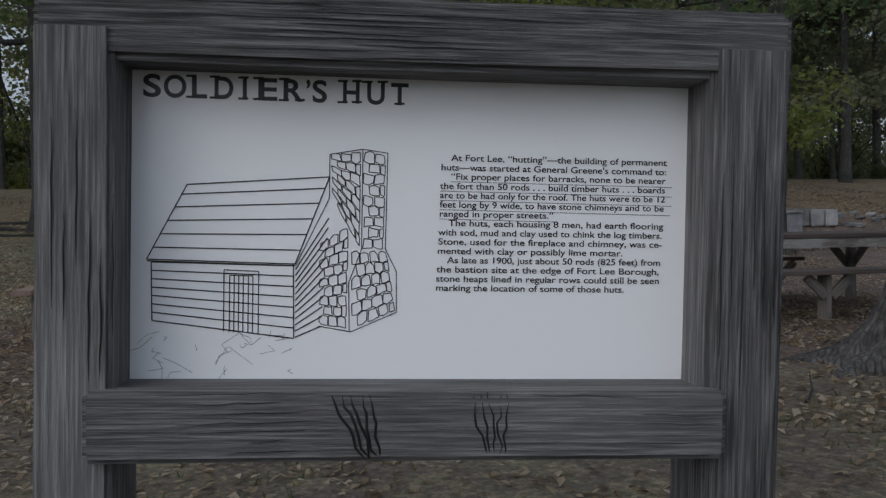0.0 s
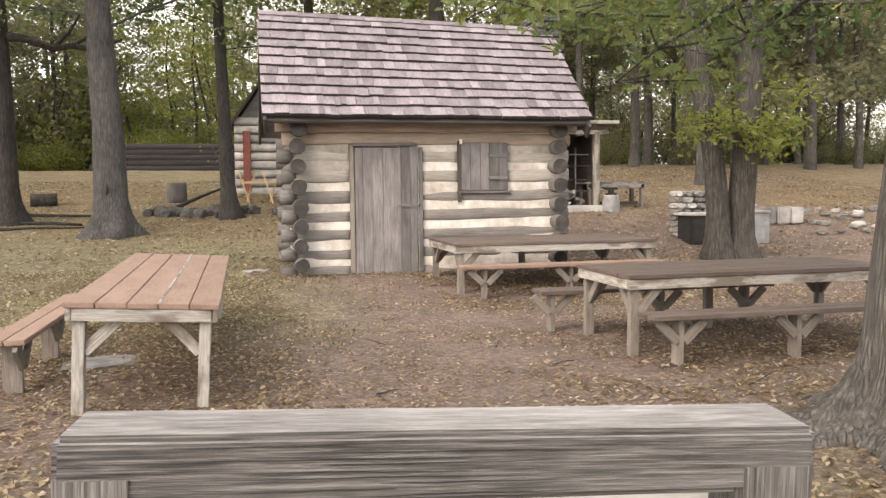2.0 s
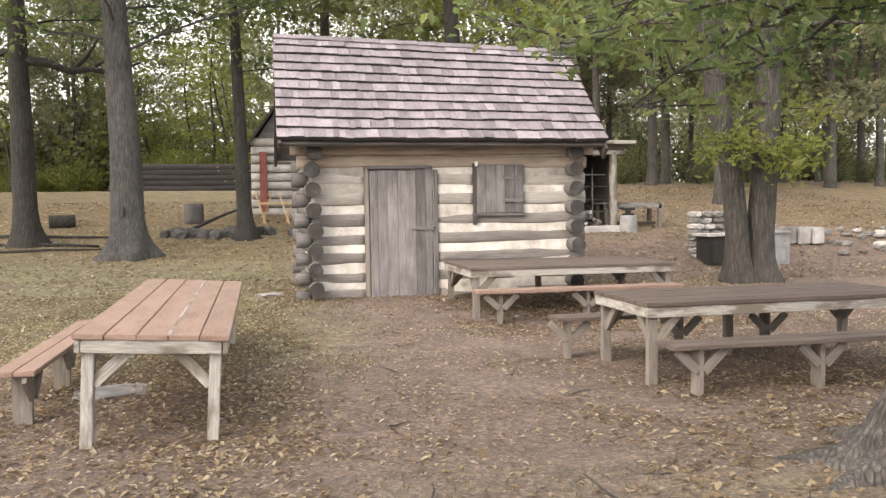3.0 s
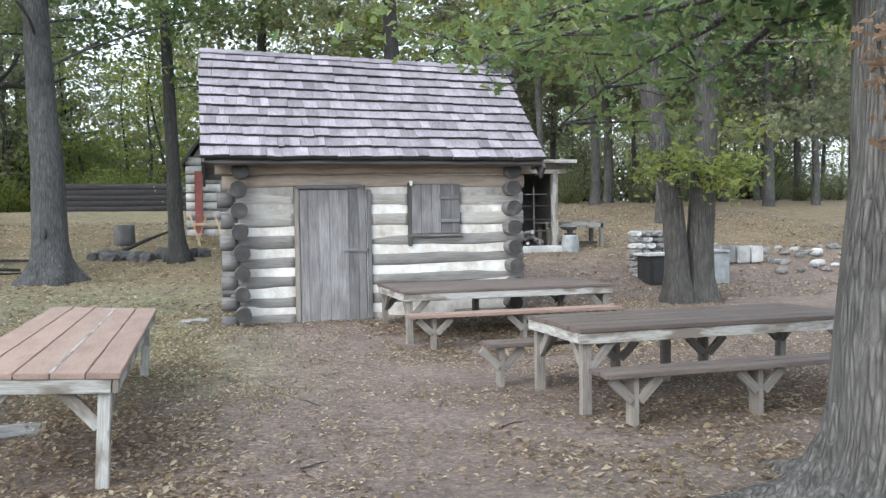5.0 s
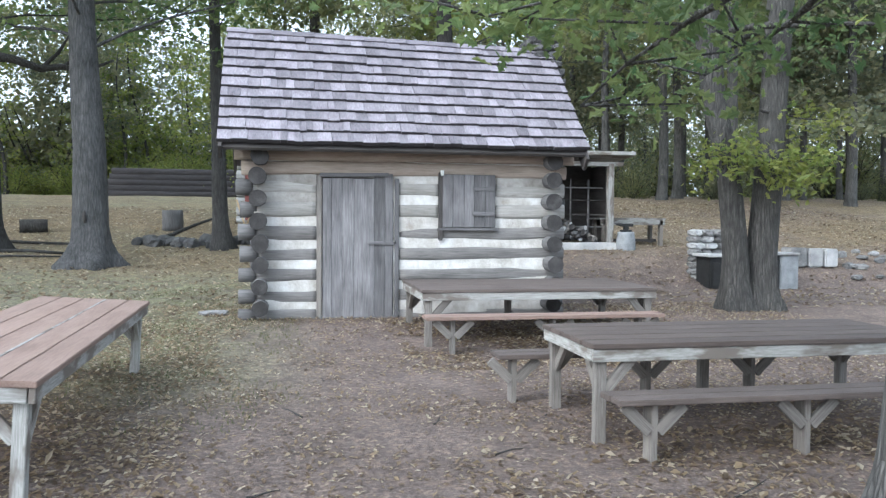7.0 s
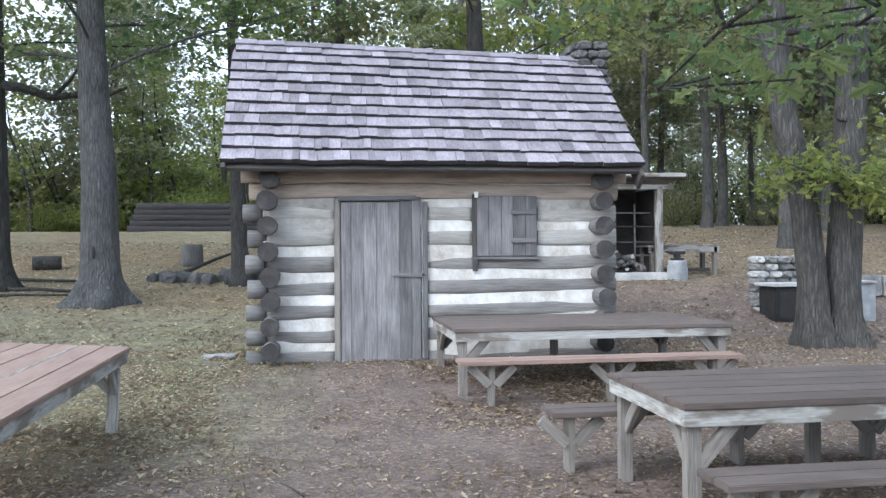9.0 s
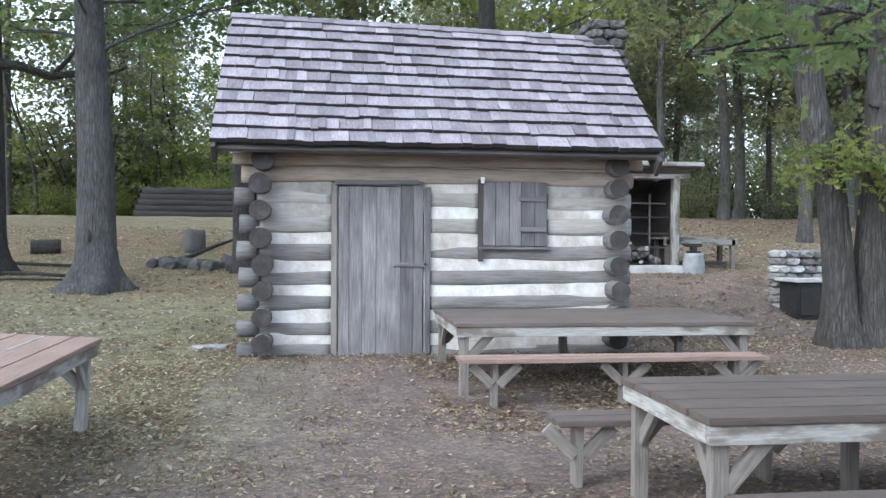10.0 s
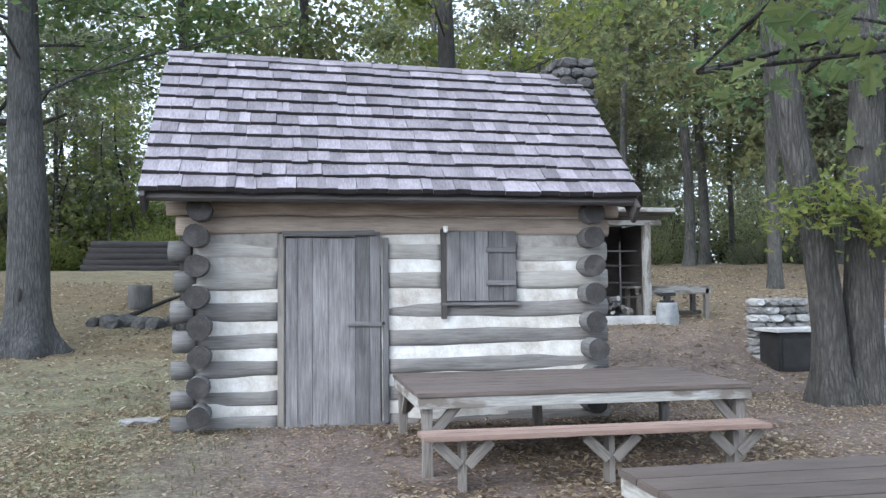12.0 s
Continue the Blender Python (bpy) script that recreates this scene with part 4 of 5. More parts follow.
tube(bm, [(-0.02, -0.05, -0.15), (0, 0, 0.03), (0, 0, 0.14), (0, 0, 0.28), (0, 0, 0.45), (0, 0, 0.65), (0, 0, 0.9), (0.02, 0, 1.3), (0.06, 0, 2.0), (0.10, 0, 3.0), (0.1, 0, 4.5), (0.1, 0.1, 8)], [0.86, 0.78, 0.68, 0.60, 0.545, 0.51, 0.49, 0.465, 0.445, 0.42, 0.36, 0.25], 32, 0.42, 0.12)
random.seed(21)
for a, ln in ((2.7, 0.95), (3.2, 0.8), (3.75, 1.0), (4.25, 0.85), (4.9, 0.9), (5.5, 0.8), (1.9, 1.0), (0.4, 0.8)):
    d = Vector((math.cos(a), math.sin(a), 0))
    q = Vector((-d.y, d.x, 0))
    pts = [d * (0.35 + ln * f) + q * 0.12 * math.sin(3 * f + a) + Vector((0, 0, 0.13 * (1 - f) ** 2 - 0.06 * f)) for f in (0, 0.2, 0.4, 0.6, 0.8, 1)]
    tube(bm, pts, [0.24, 0.18, 0.125, 0.09, 0.065, 0.04], 10, 0, 0.35)
lv, ld, ly = Leaves(), Leaves(), Leaves()
for (px, py, pz), (dx, dy, dz), ln in (
    ((0, 0.1, 3.3), (-0.74, 0.66, -0.07), 2.8), ((0, 0.1, 3.4), (-0.5, 0.86, -0.06), 3.2), ((0, 0.1, 3.3), (-0.15, 1, -0.07), 3.2), ((0, 0.1, 3.4), (0.25, 1, -0.08), 3.2),
    ((0, 0.1, 3.3), (0.6, 0.8, -0.10), 3.0), ((0, 0.1, 3.5), (-0.6, 0.8, 0.08), 2.9), ((0.1, 0, 3.6), (0.0, 1, 0.08), 3.4), ((0.1, 0, 3.6), (0.45, 0.9, 0.06), 3.2), ((0, 0.2, 3.5), (-0.35, 0.95, 0.03), 2.8),
    ((0.1, 0, 3.2), (0.85, 0.5, -0.06), 2.6), ((0, 0.1, 4.2), (-0.3, 0.9, 0.2), 3.2),
):
    lp = limb_points((px, py, pz), (dx, dy, dz), ln, 5, 0.1, 0.10)
    tube(bm, lp, [0.035, 0.03, 0.025, 0.018, 0.012, 0.006], 6)
    for c in range(10):
        e = lp[1 + c % 5] + Vector((random.gauss(0, 0.4), random.gauss(0, 0.4), random.gauss(0.14, 0.13)))
        tube(bm, [lp[1 + c % 5], e], [0.012, 0.006], 4)
        (ly if c == 4 and dx > 0 else lv).clump(e, 0.55, 34, 0.125, True, 0.35)
tw = [Vector(q) for q in ((-0.3, -0.3, 3.3), (-0.80, -0.5, 2.72), (-0.80, -0.53, 2.48), (-0.72, -0.53, 2.2))]
tube(bm, tw, [0.02, 0.015, 0.01, 0.006], 5)
for q in tw[1:]:
    ld.clump(q - Vector((0, 0, 0.03)), 0.13, 26, 0.085, True, 0.9)
part("trunk", bm, BARKR, near)
lv.under("crown", LEAFGREEN, near)
ly.under("yellow_spray", LEAFYEL, near)
ld.under("dead_spray", LEAFDEAD, near, "withered brown leaves")

# tree behind the hut
random.seed(31)
make_tree("oak_tree", (6.2, 24.5, gz(6.2, 24.5)), 14, 0.30, BARKD, LEAFYEL, "oak with yellow-green leaves rising behind the hut", (-0.03, 0), 14, 0.34, 4.2, 6, 90, 0.19, 0.4)
make_tree("oak_tree", (2.6, 27.5, gz(2.6, 27.5)), 13, 0.22, BARKD, LEAFFAR, "slender oak behind the hut roof", (0.02, 0), 12, 0.36, 4.0, 6, 80, 0.20, 0.4)

# woods: four kinds, repeated
random.seed(41)
KINDS = []
for k in range(5):
    KINDS.append(make_tree("woodland_tree", (0, 0, -200), random.uniform(13, 18), random.uniform(0.13, 0.24), BARKHAZE, LEAFFAR if k % 2 else LEAFFAR2, "dark-trunked woodland tree in autumn leaf", (random.uniform(-0.04, 0.04), 0), 18, 0.20 if k < 3 else 0.28, 4.2, 6, 64, 0.21, 0.12, 9, group="woodland trees", twist=0.08))


def shrub(loc, r, leaf, label):
    t = thing("woodland_shrub", loc, 0, label, "shrub", "woodland shrubs")
    bm, lv = bmesh.new(), Leaves()
    for k in range(12):
        a = random.uniform(0, 6.28)
        lp = limb_points((0.1 * math.cos(a), 0.1 * math.sin(a), -0.1), (0.6 * math.cos(a), 0.6 * math.sin(a), 1.0), r * random.uniform(1.0, 1.7))
        tube(bm, lp, [0.04, 0.035, 0.03, 0.02, 0.015, 0.01], 5)
        for c in range(6):
            lv.clump(lp[1 + c % 5] + Vector((random.gauss(0, 0.3), random.gauss(0, 0.3), random.gauss(0, 0.25))) * r * 0.6, 0.5 * r, 30, 0.15)
    part("stem", bm, BARKD, t)
    lv.under("foliage", leaf, t)
    return t


SHRUBS = [shrub((0, 0, -200), 2.0, LEAFYEL, "light yellow-green shrub at the wood's edge"), shrub((0, 0, -200), 2.2, LEAFFAR, "dull green shrub under the trees"), shrub((0, 0, -200), 1.9, LEAFFAR2, "grey-green shrub under the trees")]
spots, first = [], set()


def place(kinds, k, x, y, s=1.0):
    src = kinds[k]
    m = pose(x, y, gz(x, y), 0, 0, random.uniform(0, 360))
    src.scale = (s, s, s)
    if k in first and src in used:
        copy_thing(src, m)
    else:
        used.add(src)
        first.add(k)
        src.matrix_basis = m @ Matrix.Diagonal((s, s, s, 1))


used = set()
tries = 0
while len(spots) < 88 and tries < 6000:
    tries += 1
    y = 26 + 66 * random.random() ** 1.25
    x = random.uniform(-0.75, 1.05) * (y + 6)
    if (x > 3 and y < 33) or (-9 < x < 3 and y < 45) or (x < -9 and y < 27):
        continue
    if x < 5 and random.random() < 0.68:
        continue
    if min([math.hypot(x - a, y - b) for a, b in spots] or [99]) < 2.7:
        continue
    spots.append((x, y))
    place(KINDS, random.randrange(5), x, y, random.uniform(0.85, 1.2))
# the rest of the wood stands round and behind the path
for x, y in ((-14, 12), (-12, 19), (17, 12), (19, 21), (16, 27), (-11, 28.5), (-22, 3), (24, 2), (-18, -24), (6, -34), (22, -24), (-6, -36)):
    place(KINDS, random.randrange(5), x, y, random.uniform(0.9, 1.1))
for k in range(90):
    y = random.uniform(58, 95)
    x = random.uniform(-0.75, 1.0) * (y + 6)
    place(SHRUBS, 0 if x < 2 and random.random() < 0.4 else random.choice((1, 2)), x, y, random.uniform(0.8, 1.6))

for k in range(9):
    x, y = random.uniform(-14, 0), random.uniform(43.5, 50)
    make_tree("sapling", (x, y, gz(x, y)), random.uniform(6, 9), random.uniform(0.07, 0.12), BARKD, LEAFYEL, "thin crooked sapling with sparse yellow-green leaves", (random.uniform(-0.2, 0.2), 0), 11, 0.15, 2.4, 4, 26, 0.17, 0.2, 7, group="saplings", twist=0.2)

# thicket that closes the view under the crowns
for k in range(26):
    x, y = random.uniform(-20, 2), random.uniform(43.5, 47.5)
    place(SHRUBS, 0, x, y, random.uniform(0.45, 0.85))
for k in range(30):
    x, y = random.uniform(-24, 6), random.uniform(47, 60)
    place(SHRUBS, 0 if random.random() < 0.6 else 2, x, y, random.uniform(1.4, 2.4))
for k in range(30):
    x, y = random.uniform(4, 62), random.uniform(58, 76)
    place(SHRUBS, random.choice((1, 2)), x, y, random.uniform(1.2, 2.2))
for k in range(22):
    x, y = random.uniform(9, 40), random.uniform(36, 46)
    place(SHRUBS, random.choice((1, 2)), x, y, random.uniform(0.3, 0.6))

# ---- far things ----
random.seed(51)
ramp_y = 42.0
rampart = thing("log_rampart", (0, 0, 0), 0, "long low wall of dark stacked timbers on the rise", "log wall")
for k in range(5):
    part("timber", log_bm(9.0 - 0.1 * k, 0.15, 1.0, 12, 7, 0.02, 0.0, 0.45), [BLACKWOOD, ENDGRAIN], rampart, m=pose(-1.7 + 0.05 * k, ramp_y, gz(-2, ramp_y) + 0.12 + 0.25 * k))

cabin = thing("whitewashed_cabin", (0.30, 29.0, gz(1.0, 29) - 0.1), 0, "small whitewashed log cabin with a red door frame and steep gable", "cabin")
for w_name, sx, sy, cx, cy in (("front_wall", 1.7, 0.16, 0.95, 0.1), ("side_wall", 0.16, 2.6, 0.18, 1.5), ("side_wall", 0.16, 2.6, 1.72, 1.5), ("back_wall", 1.7, 0.16, 0.95, 2.9)):
    part(w_name, box_bm(sx, sy, 2.6, 0.02), STONE, cabin, "", pose(cx, cy, 1.3))
for k in range(9):
    part("log", log_bm(1.8, 0.125, 0.8), [PALESTONE, ENDGRAIN], cabin, m=pose(0.95, 0.0, 0.18 + 0.285 * k))
board("door_frame", (1.95, 0.24, 0.08), BRICKRED, cabin, (0.44, -0.14, 1.15), (90, 90, 0), 0.01, label="red-painted door frame")
for sgn in (-1, 1):
    part("roof_slope", box_bm(3.3, 1.75, 0.08, 0.01), DARKWOOD, cabin, m=pose(0.95 + sgn * 0.5, 1.4, 3.05, 0, sgn * 55, 0) @ pose(0, 0, 0, 0, 0, 90))
bm = bmesh.new()
f = bm.faces.new([bm.verts.new(q) for q in ((0.15, 0.02, 2.4), (1.75, 0.02, 2.4), (0.95, 0.02, 3.6))])
g = bmesh.ops.extrude_face_region(bm, geom=[f])
bmesh.ops.translate(bm, vec=(0, 0.1, 0), verts=[v for v in g["geom"] if isinstance(v, bmesh.types.BMVert)])
bmesh.ops.recalc_face_normals(bm, faces=bm.faces)
part("gable", bm, PLANK, cabin)

trestle = thing("trestle_bench", (0.62, 27.0, gz(1, 27)), 0, "pale new pine trestle bench on dry leaves", "trestle")
board("plank", (1.0, 0.28, 0.07), PALEWOOD, trestle, (0.45, 0, 0.62), (0, 0, 0), 0.006)
for x in (0.1, 0.8):
    for sg in (-1, 1):
        board("leg", (1.05, 0.07, 0.05), PALEWOOD, trestle, (x + sg * 0.10, sg * 0.12, 0.46), (0, 90 + sg * 17, 0), 0.005)

stump = thing("tree_stump", (-1.38, 27.6, gz(-1.38, 27.6)), 0, "short sawn tree stump on yellow leaves", "stump")
bm = log_bm(0.62, 0.30, 1.0, 16, 5, 0.03)
part("wood", bm, [SIDELOG, LEGWOOD], stump, m=pose(0, 0, 0.26, 0, 90, 0))


low = thing("cut_log", (-5.0, 27.0, gz(-5, 27) + 0.16), 0, "short dark cut log lying among leaves", "log")
part("wood", log_bm(0.7, 0.2, 1.0, 14, 5, 0.02), [BARKD, ENDGRAIN], low, m=pose(0, 0, 0, 0, 0, 15))


def fallen(x0, y0, z0, x1, y1, z1, r, label):
    t = thing("fallen_branch", ((x0 + x1) / 2, (y0 + y1) / 2, 0), 0, label, "branch", "fallen branches")
    a, b = Vector((x0, y0, gz(x0, y0) + z0)), Vector((x1, y1, gz(x1, y1) + z1))
    mid = Vector(((x0 + x1) / 2, (y0 + y1) / 2, 0))
    pts = [a.lerp(b, f) + 0.06 * noise.noise_vector(Vector((f * 4, x0, y0))) - mid for f in np.linspace(0, 1, 7)]
    part("wood", tube(bmesh.new(), pts, [r * (1 - 0.1 * k) for k in range(7)], 8), BARKD, t)


fallen(-1.75, 25.0, 0.03, 0.1, 26.5, 0.55, 0.07, "bare dark branch propped over rocks")
fallen(-8.2, 24.6, 0.05, -3.4, 23.6, 0.06, 0.08, "long fallen branch among leaves")
fallen(-7.4, 25.5, 0.05, -2.9, 24.8, 0.05, 0.06, "long fallen branch among leaves")
fallen(-7.0, 23.2, 0.04, -3.2, 23.1, 0.05, 0.05, "thin fallen branch among leaves")
for k in range(26):
    x = -2.2 + 4.6 * random.random()
    y = 24.6 + 0.9 * random.random() + 0.1 * x
    o = stone(None, (x, y, gz(x, y) + 0.05), (random.uniform(0.28, 0.55), random.uniform(0.25, 0.42), random.uniform(0.2, 0.36)), DARKSTONE, random.uniform(0, 90), "rock")
    tagged(o, "dark grey rock in a low row among leaves", "rock", "row of rocks")

# wood shed
shed = thing("wood_shed", (7.2, 21.2, gz(8.6, 21.4) - 0.05), 0, "open wood shed with a pale corner post and firewood", "shed")
board("post", (2.1, 0.16, 0.14), PAINTED, shed, (2.32, 0, 1.03), (0, 90, 0), 0.01, 0.004, 4, "pale worn corner post")
board("post", (2.1, 0.12, 0.14), PAINTED, shed, (0.05, 0, 1.03), (0, 90, 0), 0.01, 0.004, 4)
board("sill", (2.5, 0.26, 0.2), PALESTONE, shed, (1.2, -0.05, 0.08), (0, 0, 0), 0.02, 0.008, 4, "pale stone sill")
board("lintel", (2.75, 0.12, 0.10), PAINTED, shed, (1.25, -0.02, 2.06), (0, 0, 0), 0.01, 0.004, 4)
board("back_wall", (2.4, 0.06, 2.1), DARKWOOD, shed, (1.2, 1.5, 1.05), (0, 0, 0), 0.01)
for x in (0.0, 2.4):
    board("side_wall", (1.5, 0.05, 2.05), DARKWOOD, shed, (x, 0.78, 1.03), (0, 0, 90), 0.01)
board("roof_board", (3.1, 1.95, 0.09), PAINTED, shed, (1.3, 0.7, 2.24), (-4, 0, 0), 0.01, 0.004, 3, "pale grey roof boards")
for z in (1.2, 0.85):
    board("rail", (2.3, 0.04, 0.03), DARKWOOD, shed, (1.2, 0.35, z), (0, 0, 0), 0.004)
for k in range(90):
    r = random.uniform(0.045, 0.08)
    u = random.random() ** 1.4
    z = 0.2 + (1.15 * (1 - u) + 0.15) * random.random() ** 0.8
    o = part("firewood_log", log_bm(0.42, r, random.uniform(0.6, 1), 8, 3, 0.01), [SIDELOG if k % 3 else LEGWOOD, (LEGWOOD, PALESTONE, ENDGRAIN, SIDELOG)[k % 4]], None, m=pose(7.4 + 1.75 * u, 21.45 + 0.3 * random.random(), shed.location.z + z, random.uniform(0, 90), random.uniform(-15, 15), 90 + random.uniform(-35, 35)))
    tagged(o, "split grey firewood log heaped in the shed", "firewood", "firewood pile")
for x in (1.0, 1.45, 1.9):
    board("upright", (1.5, 0.03, 0.03), SIDELOG, shed, (x, 0.36, 0.95), (0, 90, 0), 0.004)
for z in (1.5, 0.55):
    board("rail", (1.5, 0.04, 0.03), SIDELOG, shed, (1.5, 0.33, z), (0, 0, 0), 0.004)
block = thing("anvil_block", (9.85, 21.0, gz(9.85, 21.0)), 0, "squat grey wooden block beside the shed post", "block")
part("wood", tube(bmesh.new(), [(0, 0, -0.02), (0, 0, 0.1), (0, 0, 0.25), (0, 0, 0.36), (0, 0, 0.42)], [0.23, 0.23, 0.22, 0.2, 0.2], 16, 0, 0.02), GREYMETAL, block)
anvil = thing("anvil", (9.85, 21.0, gz(9.85, 21.0) + 0.42), 0, "dark iron anvil standing on a grey block", "anvil")
part("foot", box_bm(0.26, 0.16, 0.05, 0.01), IRON, anvil, m=pose(0, 0, 0.025))
part("waist", box_bm(0.13, 0.10, 0.10, 0.015), IRON, anvil, m=pose(0, 0, 0.09))
part("face", box_bm(0.30, 0.12, 0.07, 0.01), IRON, anvil, m=pose(0.02, 0, 0.165))
part("horn", tube(bmesh.new(), [(-0.12, 0, 0.17), (-0.2, 0, 0.18), (-0.28, 0, 0.195)], [0.045, 0.03, 0.008], 10), IRON, anvil)

far_table = thing("far_picnic_table", (9.45, 21.6, gz(10.2, 21.8)), 0, "pale grey picnic table on yellow leaves", "table")
for k in range(4):
    board("tabletop_plank", (1.75, 0.17, 0.045), PAINTED, far_table, (0.85, 0.09 + 0.18 * k, 0.66), (0, 0, 0), 0.006, 0.003, 3)
board("apron", (1.7, 0.04, 0.13), PAINTED, far_table, (0.85, 0.02, 0.57), (0, 0, 0), 0.006)
for x in (0.1, 1.6):
    for y in (0.06, 0.66):
        board("leg", (0.66, 0.12, 0.09), LEGWOOD, far_table, (x, y, 0.31), (0, 90, 0), 0.006)
board("stretcher", (1.5, 0.05, 0.07), DARKWOOD, far_table, (0.85, 0.3, 0.12), (0, 0, 0), 0.006)

# outdoor hearth: iron box, slabs, stone back
hearth = thing("outdoor_hearth", (10.45, 18.1, gz(10.6, 18.3)), 0, "outdoor cooking hearth with black iron box and stone back", "hearth")
part("iron_box", box_bm(0.72, 0.6, 0.66, 0.02), IRON, hearth, "soot-black iron firebox", pose(0.38, 0.3, 0.31))
board("door_panel", (0.6, 0.02, 0.48), IRON, hearth, (0.38, -0.01, 0.30), (0, 0, 0), 0.004)
part("pillar", box_bm(0.2, 0.6, 0.68, 0.02, 0.01, 2), PALESTONE, hearth, "pale concrete side", pose(0.86, 0.3, 0.33))
part("slab", box_bm(1.02, 0.72, 0.06, 0.012, 0.006, 3), PALESTONE, hearth, "pale stone slab", pose(0.46, 0.3, 0.68))
for j in range(4):
    x = 0.0
    while x < 1.0:
        wd = random.uniform(0.2, 0.34)
        stone(hearth, (x + wd / 2 - 0.03, 0.8, 0.72 + 0.14 * j), (wd, 0.4, 0.15), STONE if random.random() < 0.6 else PALESTONE)
        x += wd
for j in range(5):
    for x in (0.15, 0.45, 0.75):
        stone(hearth, (x, 0.82, 0.02 + 0.14 * j), (0.33, 0.42, 0.15))
bin2 = thing("grey_bin", (12.1, 18.2, gz(12.1, 18.2)), 0, "grey metal bin with a pale lid beside the hearth", "bin")
part("body", box_bm(0.42, 0.5, 0.72, 0.02), GREYMETAL, bin2, "", pose(0.1, 0, 0.34))
part("lid", box_bm(0.62, 0.6, 0.05, 0.015), PALESTONE, bin2, "pale slab lid", pose(0.0, 0, 0.73))
part("side_panel", box_bm(0.2, 0.48, 0.62, 0.015), IRON, bin2, "", pose(-0.22, 0, 0.32))

for x, wd, h, mt in ((13.25, 0.46, 0.44, STONE), (13.72, 0.34, 0.42, PALESTONE), (14.1, 0.34, 0.42, PALESTONE)):
    o = part("stone_block", box_bm(wd, 0.36, h, 0.03, 0.02, 3), mt, None, "", pose(x, 19.4, gz(x, 19.4) + h / 2 - 0.02, 0, 0, random.uniform(-8, 8)))
    tagged(o, "upright cut stone block standing on leafy ground", "stone block", "stone blocks")
for k in range(40):
    x, y = random.uniform(14.3, 17.5), random.uniform(18.6, 20.4)
    o = stone(None, (x, y, gz(x, y) + 0.04), (random.uniform(0.12, 0.36), random.uniform(0.12, 0.28), random.uniform(0.08, 0.18)), PALESTONE if random.random() < 0.25 else STONE, random.uniform(0, 180), "rubble_stone")
    tagged(o, "loose rubble stone lying in a heap", "stone", "rubble heap")
flat = stone(None, (0.75, 15.2, gz(0.75, 15.2) + 0.01), (0.42, 0.3, 0.09), STONE, 12, "flat_stone")
tagged(flat, "flat grey stone lying in thin grass", "stone")
slab = stone(None, (-0.75, 9.3, gz(-0.75, 9.3) + 0.0), (0.75, 0.5, 0.07), STONE, 20, "flat_stone")
tagged(slab, "pale flat stone slab under the table", "stone")

# ---- leaves, grass and twigs on the ground ----
random.seed(61)


def litter(count, x0, x1, y0, y1, size, curl=0.25):
    lv = Leaves()
    for _ in range(count):
        x, y = random.uniform(x0, x1), random.uniform(y0, y1)
        d = noise.noise(Vector((x * 0.9, y * 0.9, 3))) + 0.5 * noise.noise(Vector((x * 2.9, y * 2.9, 5)))
        bare = 1.0 + 0.4 * noise.noise(Vector((y, 0, 0))) < x < 4.4 and 3 < y < 14
        if random.random() > 0.60 + 0.6 * d - (0.32 if bare else 0):
            continue
        z = gz(x, y) + 0.006
        a, t = random.uniform(0, 6.28), random.gauss(0, curl)
        s = size * random.uniform(0.55, 1.25)
        u = Vector((math.cos(a), math.sin(a), t))
        w = Vector((-math.sin(a), math.cos(a), random.gauss(0, curl))) * 0.32
        p, i = Vector((x, y, z + abs(t) * s * 0.5)), len(lv.v)
        up = Vector((0, 0, s * 0.16))
        lv.v += [p - u * s * 0.5, p + w * s + up, p + u * s * 0.5, p - w * s + up * random.random()]
        lv.f.append((i, i + 1, i + 2, i + 3))
    return lv


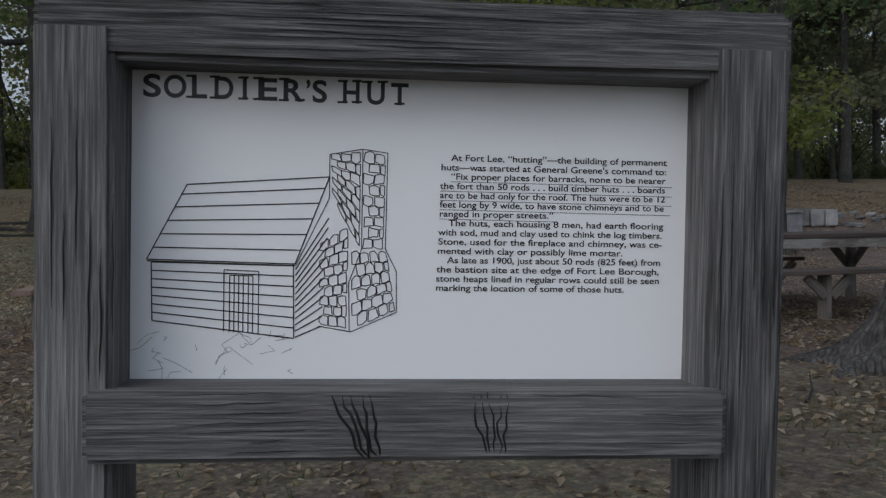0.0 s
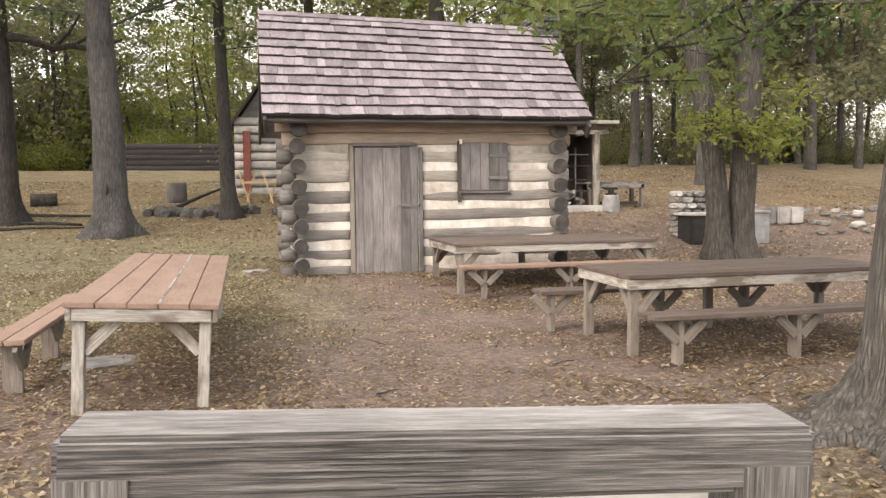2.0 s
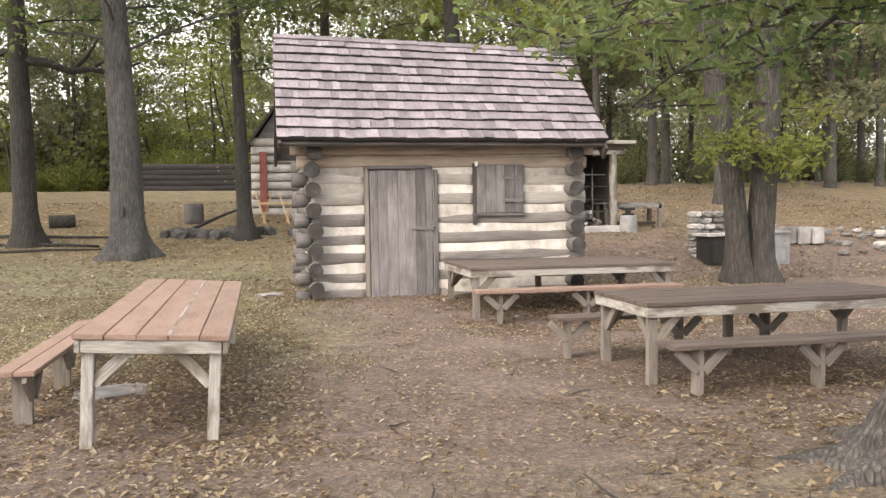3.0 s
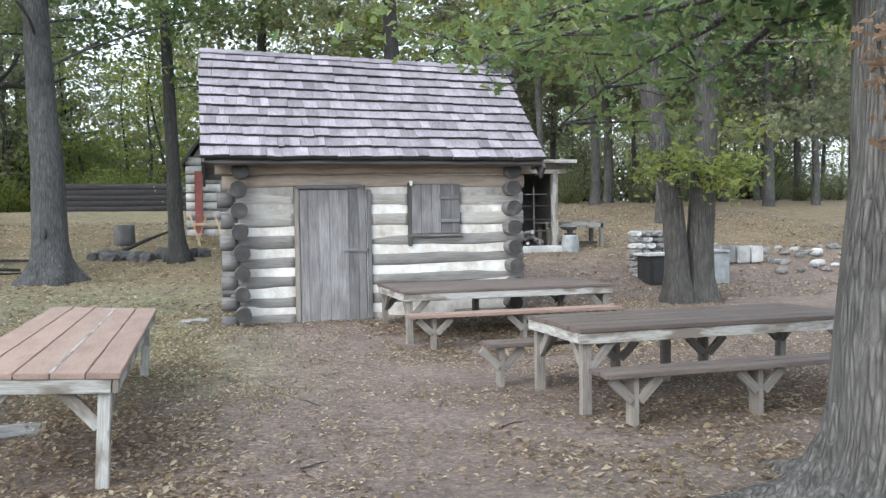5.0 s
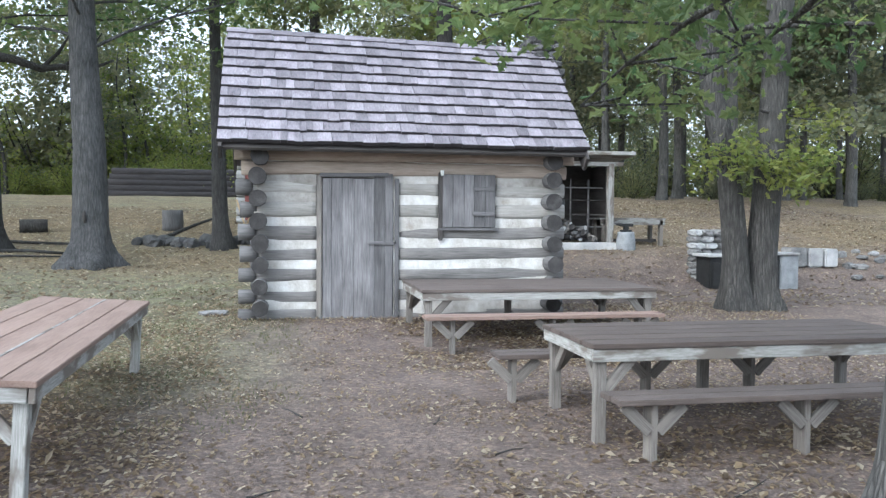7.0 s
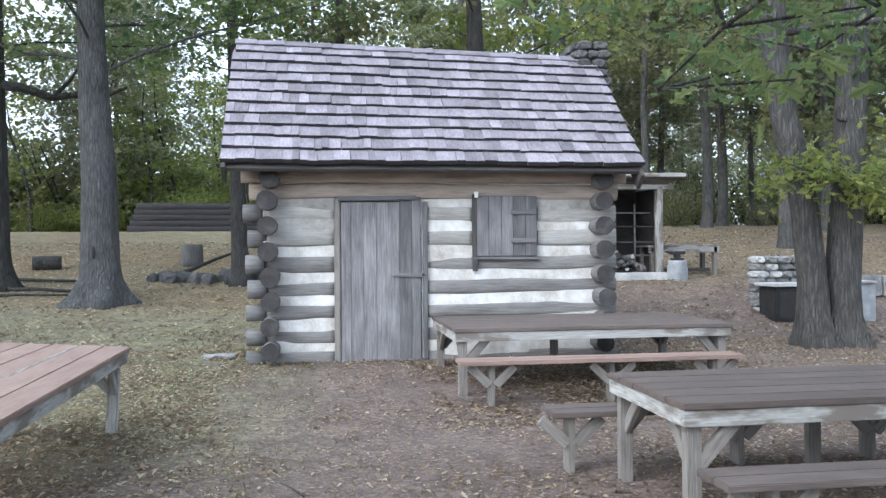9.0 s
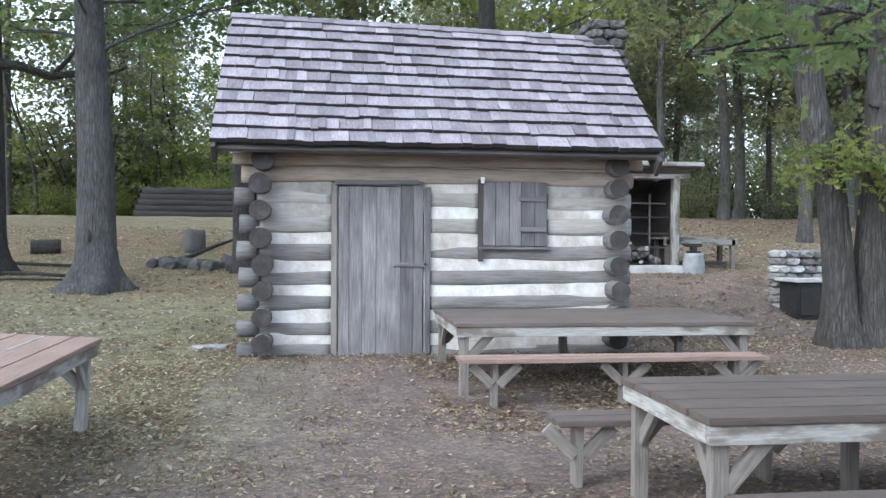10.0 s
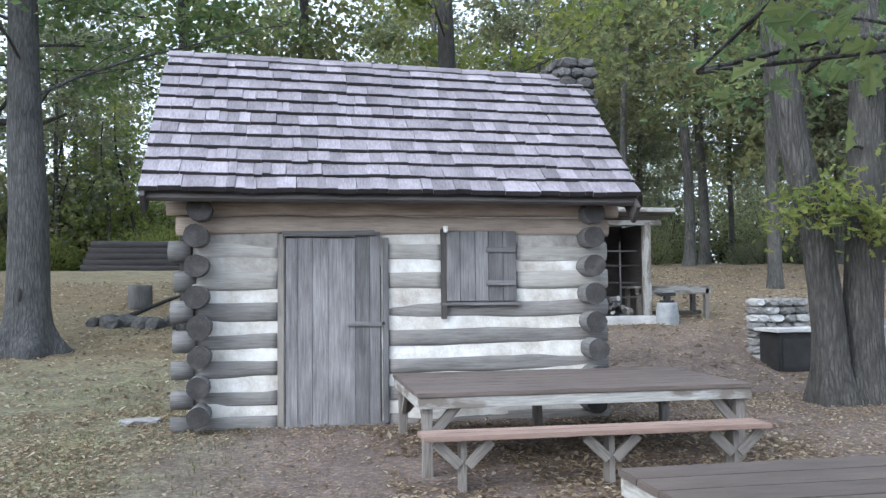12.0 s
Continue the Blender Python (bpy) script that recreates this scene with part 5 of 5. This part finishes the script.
tagged(new("fallen_leaves", litter(150000, -5, 10, 1.2, 16, 0.045).mesh("fallen_leaves", LITTER)), "brown and tan leaves fallen on trodden earth", "leaves", kind="stuff")
tagged(new("fallen_leaves", litter(45000, -12, 22, 15, 34, 0.09).mesh("fallen_leaves", LITTER)), "yellow-brown leaves fallen behind the hut", "leaves", kind="stuff")
tagged(new("fallen_leaves", litter(7000, 3.2, 7.4, 11.2, 14.4, 0.065).mesh("fallen_leaves", LITTER)), "drift of brown leaves under the table by the hut", "leaves", kind="stuff")
tagged(new("fallen_leaves", litter(15000, -4.5, 1.3, 5.5, 15, 0.06, 0.3).mesh("fallen_leaves", LITTER)), "tan and yellow leaves strewn over thin grass", "leaves", kind="stuff")
tagged(new("fallen_leaves", litter(9000, 3.0, 9.0, 2.5, 8.5, 0.07, 0.3).mesh("fallen_leaves", LITTER)), "dry brown leaves round the oak roots", "leaves", kind="stuff")
tagged(new("fallen_leaves", litter(1500, -3, 8, 1.5, 9, 0.08, 0.35).mesh("fallen_leaves", LITTER)), "large curled tan leaves on bare earth", "leaves", kind="stuff")
gr = Leaves()
for _ in range(16000):
    x, y = (random.uniform(-3.5, 2.0), random.uniform(9, 19)) if random.random() < 0.6 else (random.uniform(-4, 8), random.uniform(1.5, 6.5))
    if noise.noise(Vector((x * 0.8, y * 0.8, 9))) < -0.05:
        continue
    a, h = random.uniform(0, 6.28), random.uniform(0.02, 0.06)
    p, i = Vector((x, y, gz(x, y) - 0.003)), len(gr.v)
    w = Vector((math.cos(a), math.sin(a), 0)) * 0.006
    gr.v += [p - w, p + w, p + Vector((random.gauss(0, 0.02), random.gauss(0, 0.02), h))]
    gr.f.append((i, i + 1, i + 2))
tagged(new("grass", gr.mesh("grass", GRASSM)), "thin short grass among fallen leaves", "grass", kind="stuff")
for k in range(14):
    x, y = random.uniform(1.5, 5), random.uniform(4, 12)
    a, ln = random.uniform(0, 3.1), random.uniform(0.2, 0.5)
    t = thing("twig", (x, y, gz(x, y)), 0, "thin dry twig lying on trodden earth", "twig", "twigs")
    part("stick", tube(bmesh.new(), limb_points((0, 0, 0.01), (math.cos(a), math.sin(a), 0), ln, 4, 0, 0.12), [0.008, 0.007, 0.006, 0.005, 0.003], 5), BARKD, t)
